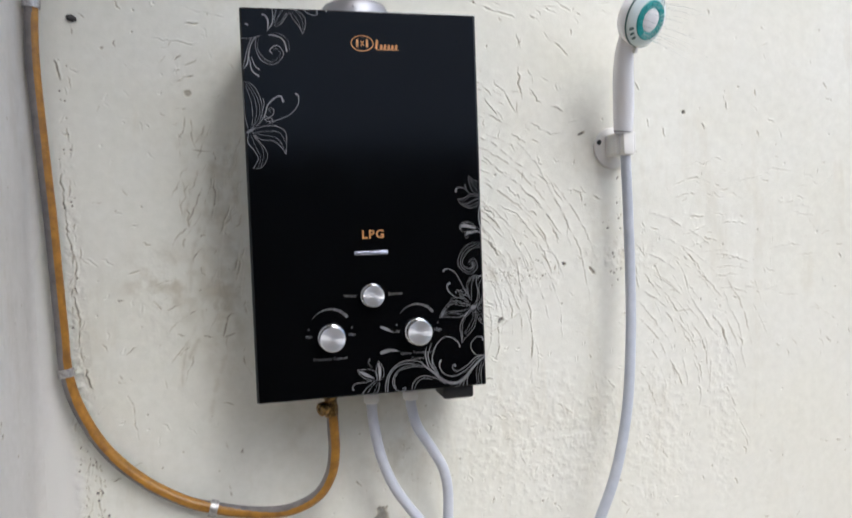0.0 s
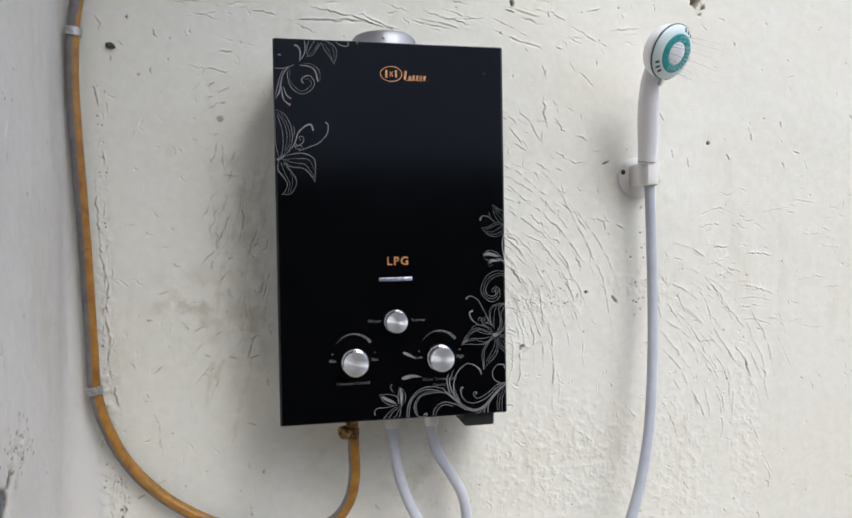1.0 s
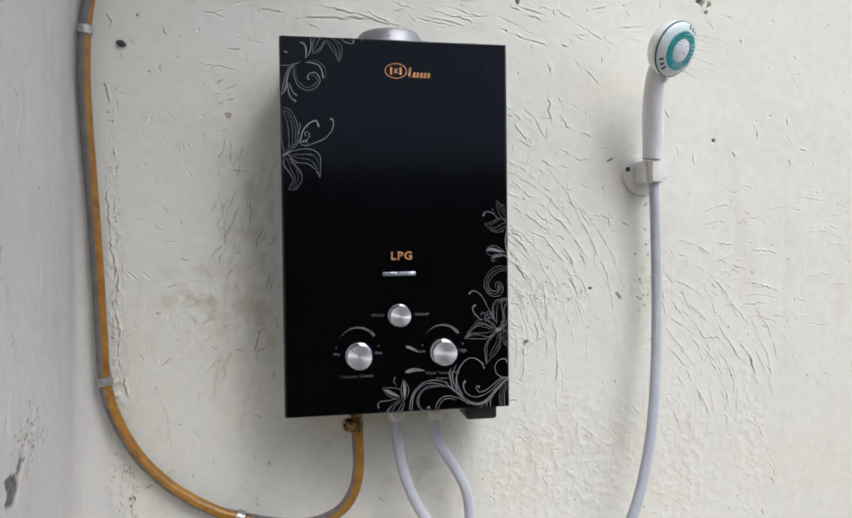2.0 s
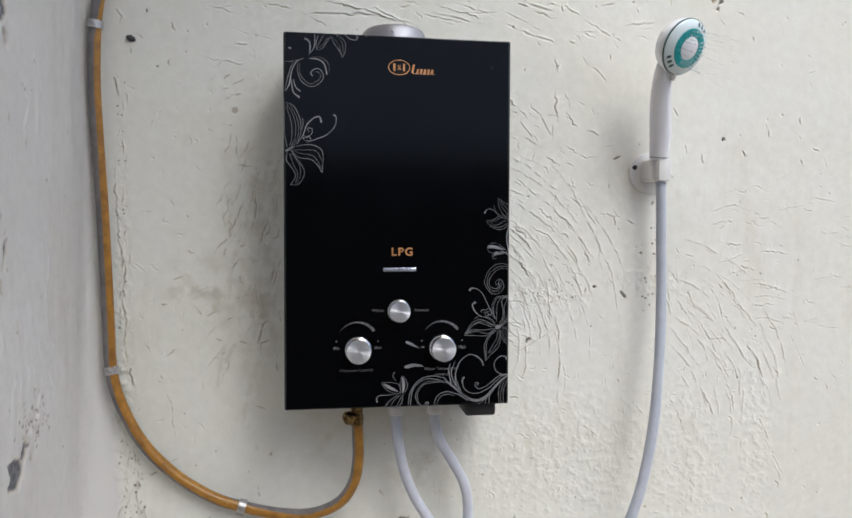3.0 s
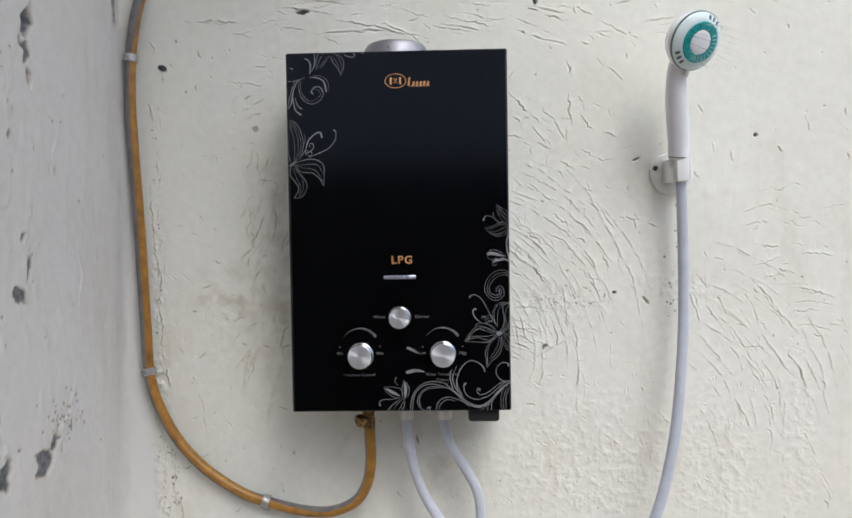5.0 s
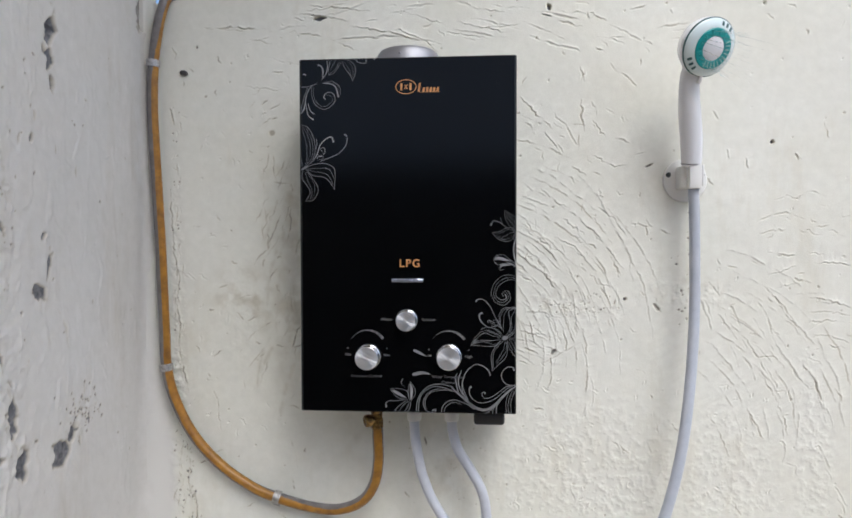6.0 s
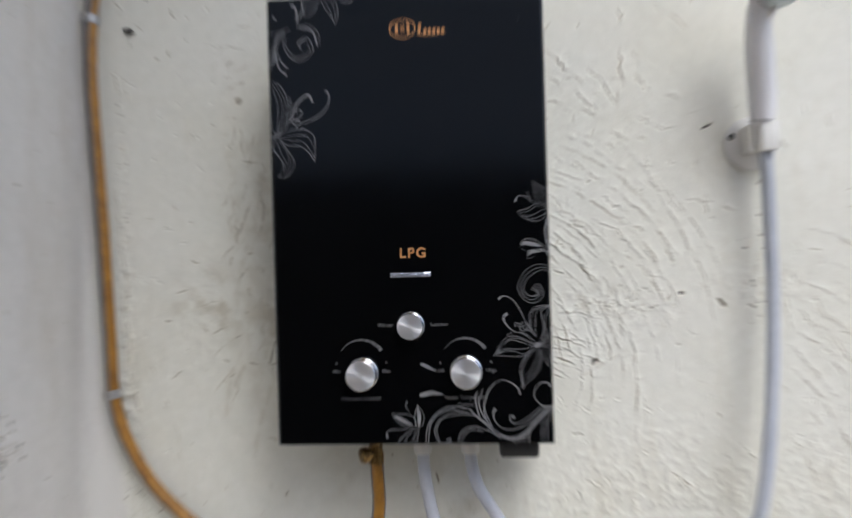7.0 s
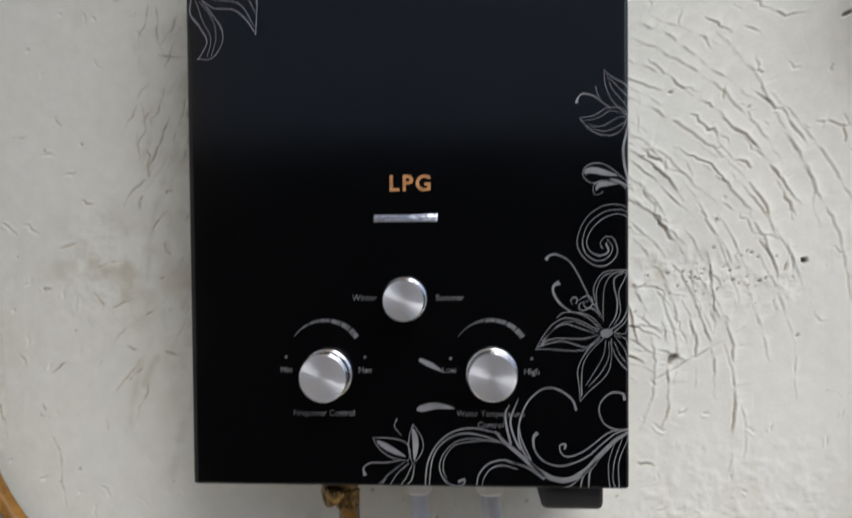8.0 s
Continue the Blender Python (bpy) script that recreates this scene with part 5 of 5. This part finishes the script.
plain_hose("shower_hose", "pale grey plastic shower hose hanging from the bracket", [(0.4515, -0.040, 1.668), (0.4520, -0.040, 1.652), (0.4545, -0.038, 1.606), (0.4555, -0.039, 1.53), (0.4545, -0.043, 1.450), (0.4460, -0.056, 1.350), (0.4300, -0.072, 1.245), (0.4100, -0.082, 1.165), (0.388, -0.088, 1.104), (0.355, -0.09, 1.03), (0.32, -0.09, 0.93)], 0.0085, GREY_PVC)


# ---- the hand shower and its bracket ----
def shower_bracket():
    b = thing("shower_bracket", (0.449, 0, 1.664), "white plastic wall bracket holding the hand shower", "bracket")
    flat = Matrix.Rotation(radians(90), 4, "X")
    part("wall_plate", lathe([(0.0355, -0.003), (0.0355, 0.003), (0.0345, 0.0045), (0.026, 0.0068), (0, 0.0078)], flat, 64), SOFTWHITE, b, "round white wall plate")
    part("arm", block((-0.0165, -0.040, -0.0155), (0.0005, -0.004, 0.0215), 0.0045, 3), SOFTWHITE, b)
    part("jaw", block((-0.0068, -0.0535, -0.0165), (0.0128, -0.022, 0.0225), 0.0018, 3), SOFTWHITE, b)
    # this disc and the strip below draw the shade inside the bracket's gaps
    part("gap_shade", lathe([(0.0150, 0.0), (0.0158, 0.0008), (0.0150, 0.0016), (0, 0.0016)], Matrix.Translation((-0.0010, -0.0410, 0.0235)) @ Matrix.Rotation(radians(12), 4, "X"), 32), DARK, b, "dark disc standing in for the shade under the handle")
    part("slot_shade", block((0.0123, -0.048, -0.013), (0.0142, -0.024, 0.0205), 0.0004), DARK, b, "dark strip standing in for the shade between the jaws")
    part("jaw_back", block((0.0140, -0.050, -0.012), (0.0172, -0.012, 0.0215), 0.0012), SOFTWHITE, b)
    for x, z in ((-0.0270, 0.0095), (0.0265, 0.008)):
        part("screw", lathe([(0.0044, 0.004), (0.0044, 0.0066), (0.002, 0.0072), (0, 0.0072)], Matrix.Translation((x, 0, z)) @ flat, 20), DARK, b, "dark recessed screw head")
    return b


def hand_shower():
    face = Vector((0.452, -0.113, 1.853))
    normal = Vector((0.34, -0.84, -0.42)).normalized()
    s = thing("hand_shower", (0.446, -0.05, 1.675), "white hand shower with a teal spray ring, set in its bracket", "hand shower")
    inv = Matrix.Translation(-Vector(s.location))
    side = Vector((0, 0, 1)).cross(normal).normalized()
    up = normal.cross(side)
    m = Matrix((side, up, normal)).transposed().to_4x4()
    m.translation = face
    m = inv @ m @ Matrix.Diagonal((0.905, 0.905, 0.95, 1.0))
    part("head_shell", lathe([(0.0465, 0.0002), (0.0482, -0.003), (0.0480, -0.008), (0.0462, -0.015), (0.041, -0.026), (0.030, -0.034), (0.015, -0.0385), (0, -0.0395)], m, 64), WHITE, s, "rounded white shower head shell")
    part("seam_ring", lathe([(0.0462, 0.0010), (0.0486, 0.0004), (0.0488, -0.0018), (0.0478, -0.0026)], m, 64), SEAM, s, "dark teal seam ring")
    plate = part("face_plate", lathe([(0.0474, 0.0), (0.0470, 0.0022), (0.0450, 0.0042), (0.0400, 0.0072), (0.0345, 0.0098), (0.0335, 0.0098), (0.0335, 0.007), (0, 0.007)], m, 64), FACE, s, "pale glossy conical face")
    part("spray_ring", lathe([(0.0335, 0.007), (0.0335, 0.0104), (0.0325, 0.0114), (0.0205, 0.0120), (0.0197, 0.0112), (0.0197, 0.007)], m, 64), TEAL, plate, "teal spray ring")
    part("centre_disc", lathe([(0.0196, 0.007), (0.0194, 0.0114), (0.0178, 0.0124), (0.006, 0.0132), (0, 0.0132)], m, 48), WHITE, plate, "white centre disc")
    for k in range(26):
        a = radians(360 * k / 26)
        pale = math.cos(a - radians(-40)) > 0.25
        if not pale and k % 2:
            continue
        t = m @ Matrix.Translation((0.0266 * math.cos(a), 0.0266 * math.sin(a), 0.0114)) @ Matrix.Rotation(a, 4, "Z")
        nub = block((-0.0046, -0.0009, 0), (0.0046, 0.0009, 0.0014), 0.0003, 1)
        bmesh.ops.transform(nub, matrix=t, verts=nub.verts[:])
        part("nozzle", nub, NOZZLE if pale else TEAL, plate)
    for mid in (64, 222):
        for k in (-1, 0, 1):
            a = radians(mid + 13 * k)
            t = m @ Matrix.Translation((0.0410 * math.cos(a), 0.0410 * math.sin(a), 0.0064)) @ Matrix.Rotation(a, 4, "Z") @ Matrix.Rotation(radians(27), 4, "Y")
            slot = block((-0.0038, -0.0023, -0.0006), (0.0038, 0.0023, 0.0010), 0.0009, 3)
            bmesh.ops.transform(slot, matrix=t, verts=slot.verts[:])
            part("vent_slot", slot, SEAM, plate, "dark teal slot")
    lever = block((-0.003, -0.059, -0.005), (0.003, -0.044, 0.002), 0.0012, 2)
    bmesh.ops.transform(lever, matrix=m, verts=lever.verts[:])
    part("spray_lever", lever, SOFTWHITE, s)
    off = Vector(s.location)
    way = [Vector(p) - off for p in ((0.4510, -0.040, 1.655), (0.4500, -0.040, 1.675), (0.4485, -0.041, 1.688), (0.4462, -0.048, 1.722), (0.4415, -0.057, 1.752), (0.4360, -0.069, 1.789), (0.4340, -0.080, 1.818), (0.4385, -0.089, 1.842))]
    width = lambda u: float(np.interp(u, (0, 0.25, 0.27, 0.31, 0.45, 0.62, 0.78, 0.9, 1), (0.0085, 0.0088, 0.0150, 0.0160, 0.0172, 0.0172, 0.0152, 0.0140, 0.0150)))
    part("handle", tube(spline(way, 10), width, 32), WHITE, s, "smooth white tapered handle")
    return s, face, normal


shower_bracket()
shower, mouth, spray_way = hand_shower()


def water_spray():
    """Thin threads of water leaving the teal ring."""
    rng = random.Random(4)
    bm = bmesh.new()
    side = Vector((0, 0, 1)).cross(spray_way).normalized()
    up = spray_way.cross(side)
    for k in range(22):
        a = math.tau * k / 22 + rng.uniform(-0.1, 0.1)
        p = mouth + 0.027 * (side * math.cos(a) + up * math.sin(a)) + spray_way * 0.0125
        v = (spray_way + 0.10 * (side * math.cos(a) + up * math.sin(a))).normalized() * 2.6
        t0, t1 = 0.0, rng.uniform(0.012, 0.042)
        line = [p + v * t + Vector((0, 0, -4.9)) * t * t for t in np.linspace(t0, t1, 10)]
        tube(line, lambda u: 0.00045 * (1 - 0.7 * u) + 0.0001, 6, bm)
    ob = part("water_spray", bm, WATER)
    return tagged(ob, "thin clear threads of water leaving the shower head", "water", kind="stuff")


water_spray()


# ---- a pebble-like lump of old mortar beside the hose ----
def mortar_lump():
    bm = bmesh.new()
    bmesh.ops.create_icosphere(bm, subdivisions=3, radius=1)
    for v in bm.verts:
        k = 1 + 0.22 * noise.noise(v.co * 2.1)
        v.co = Vector((v.co.x * 0.0075 * k, v.co.y * 0.004 * k, v.co.z * 0.0048 * k))
    bmesh.ops.rotate(bm, verts=bm.verts[:], matrix=Matrix.Rotation(radians(22), 3, "Y"))
    lump = part("wall_plug", bm, DULL)
    lump.location = (-0.408, -0.002, 1.860)
    return tagged(lump, "small dark grey plug stuck in the plaster", "wall plug")


mortar_lump()
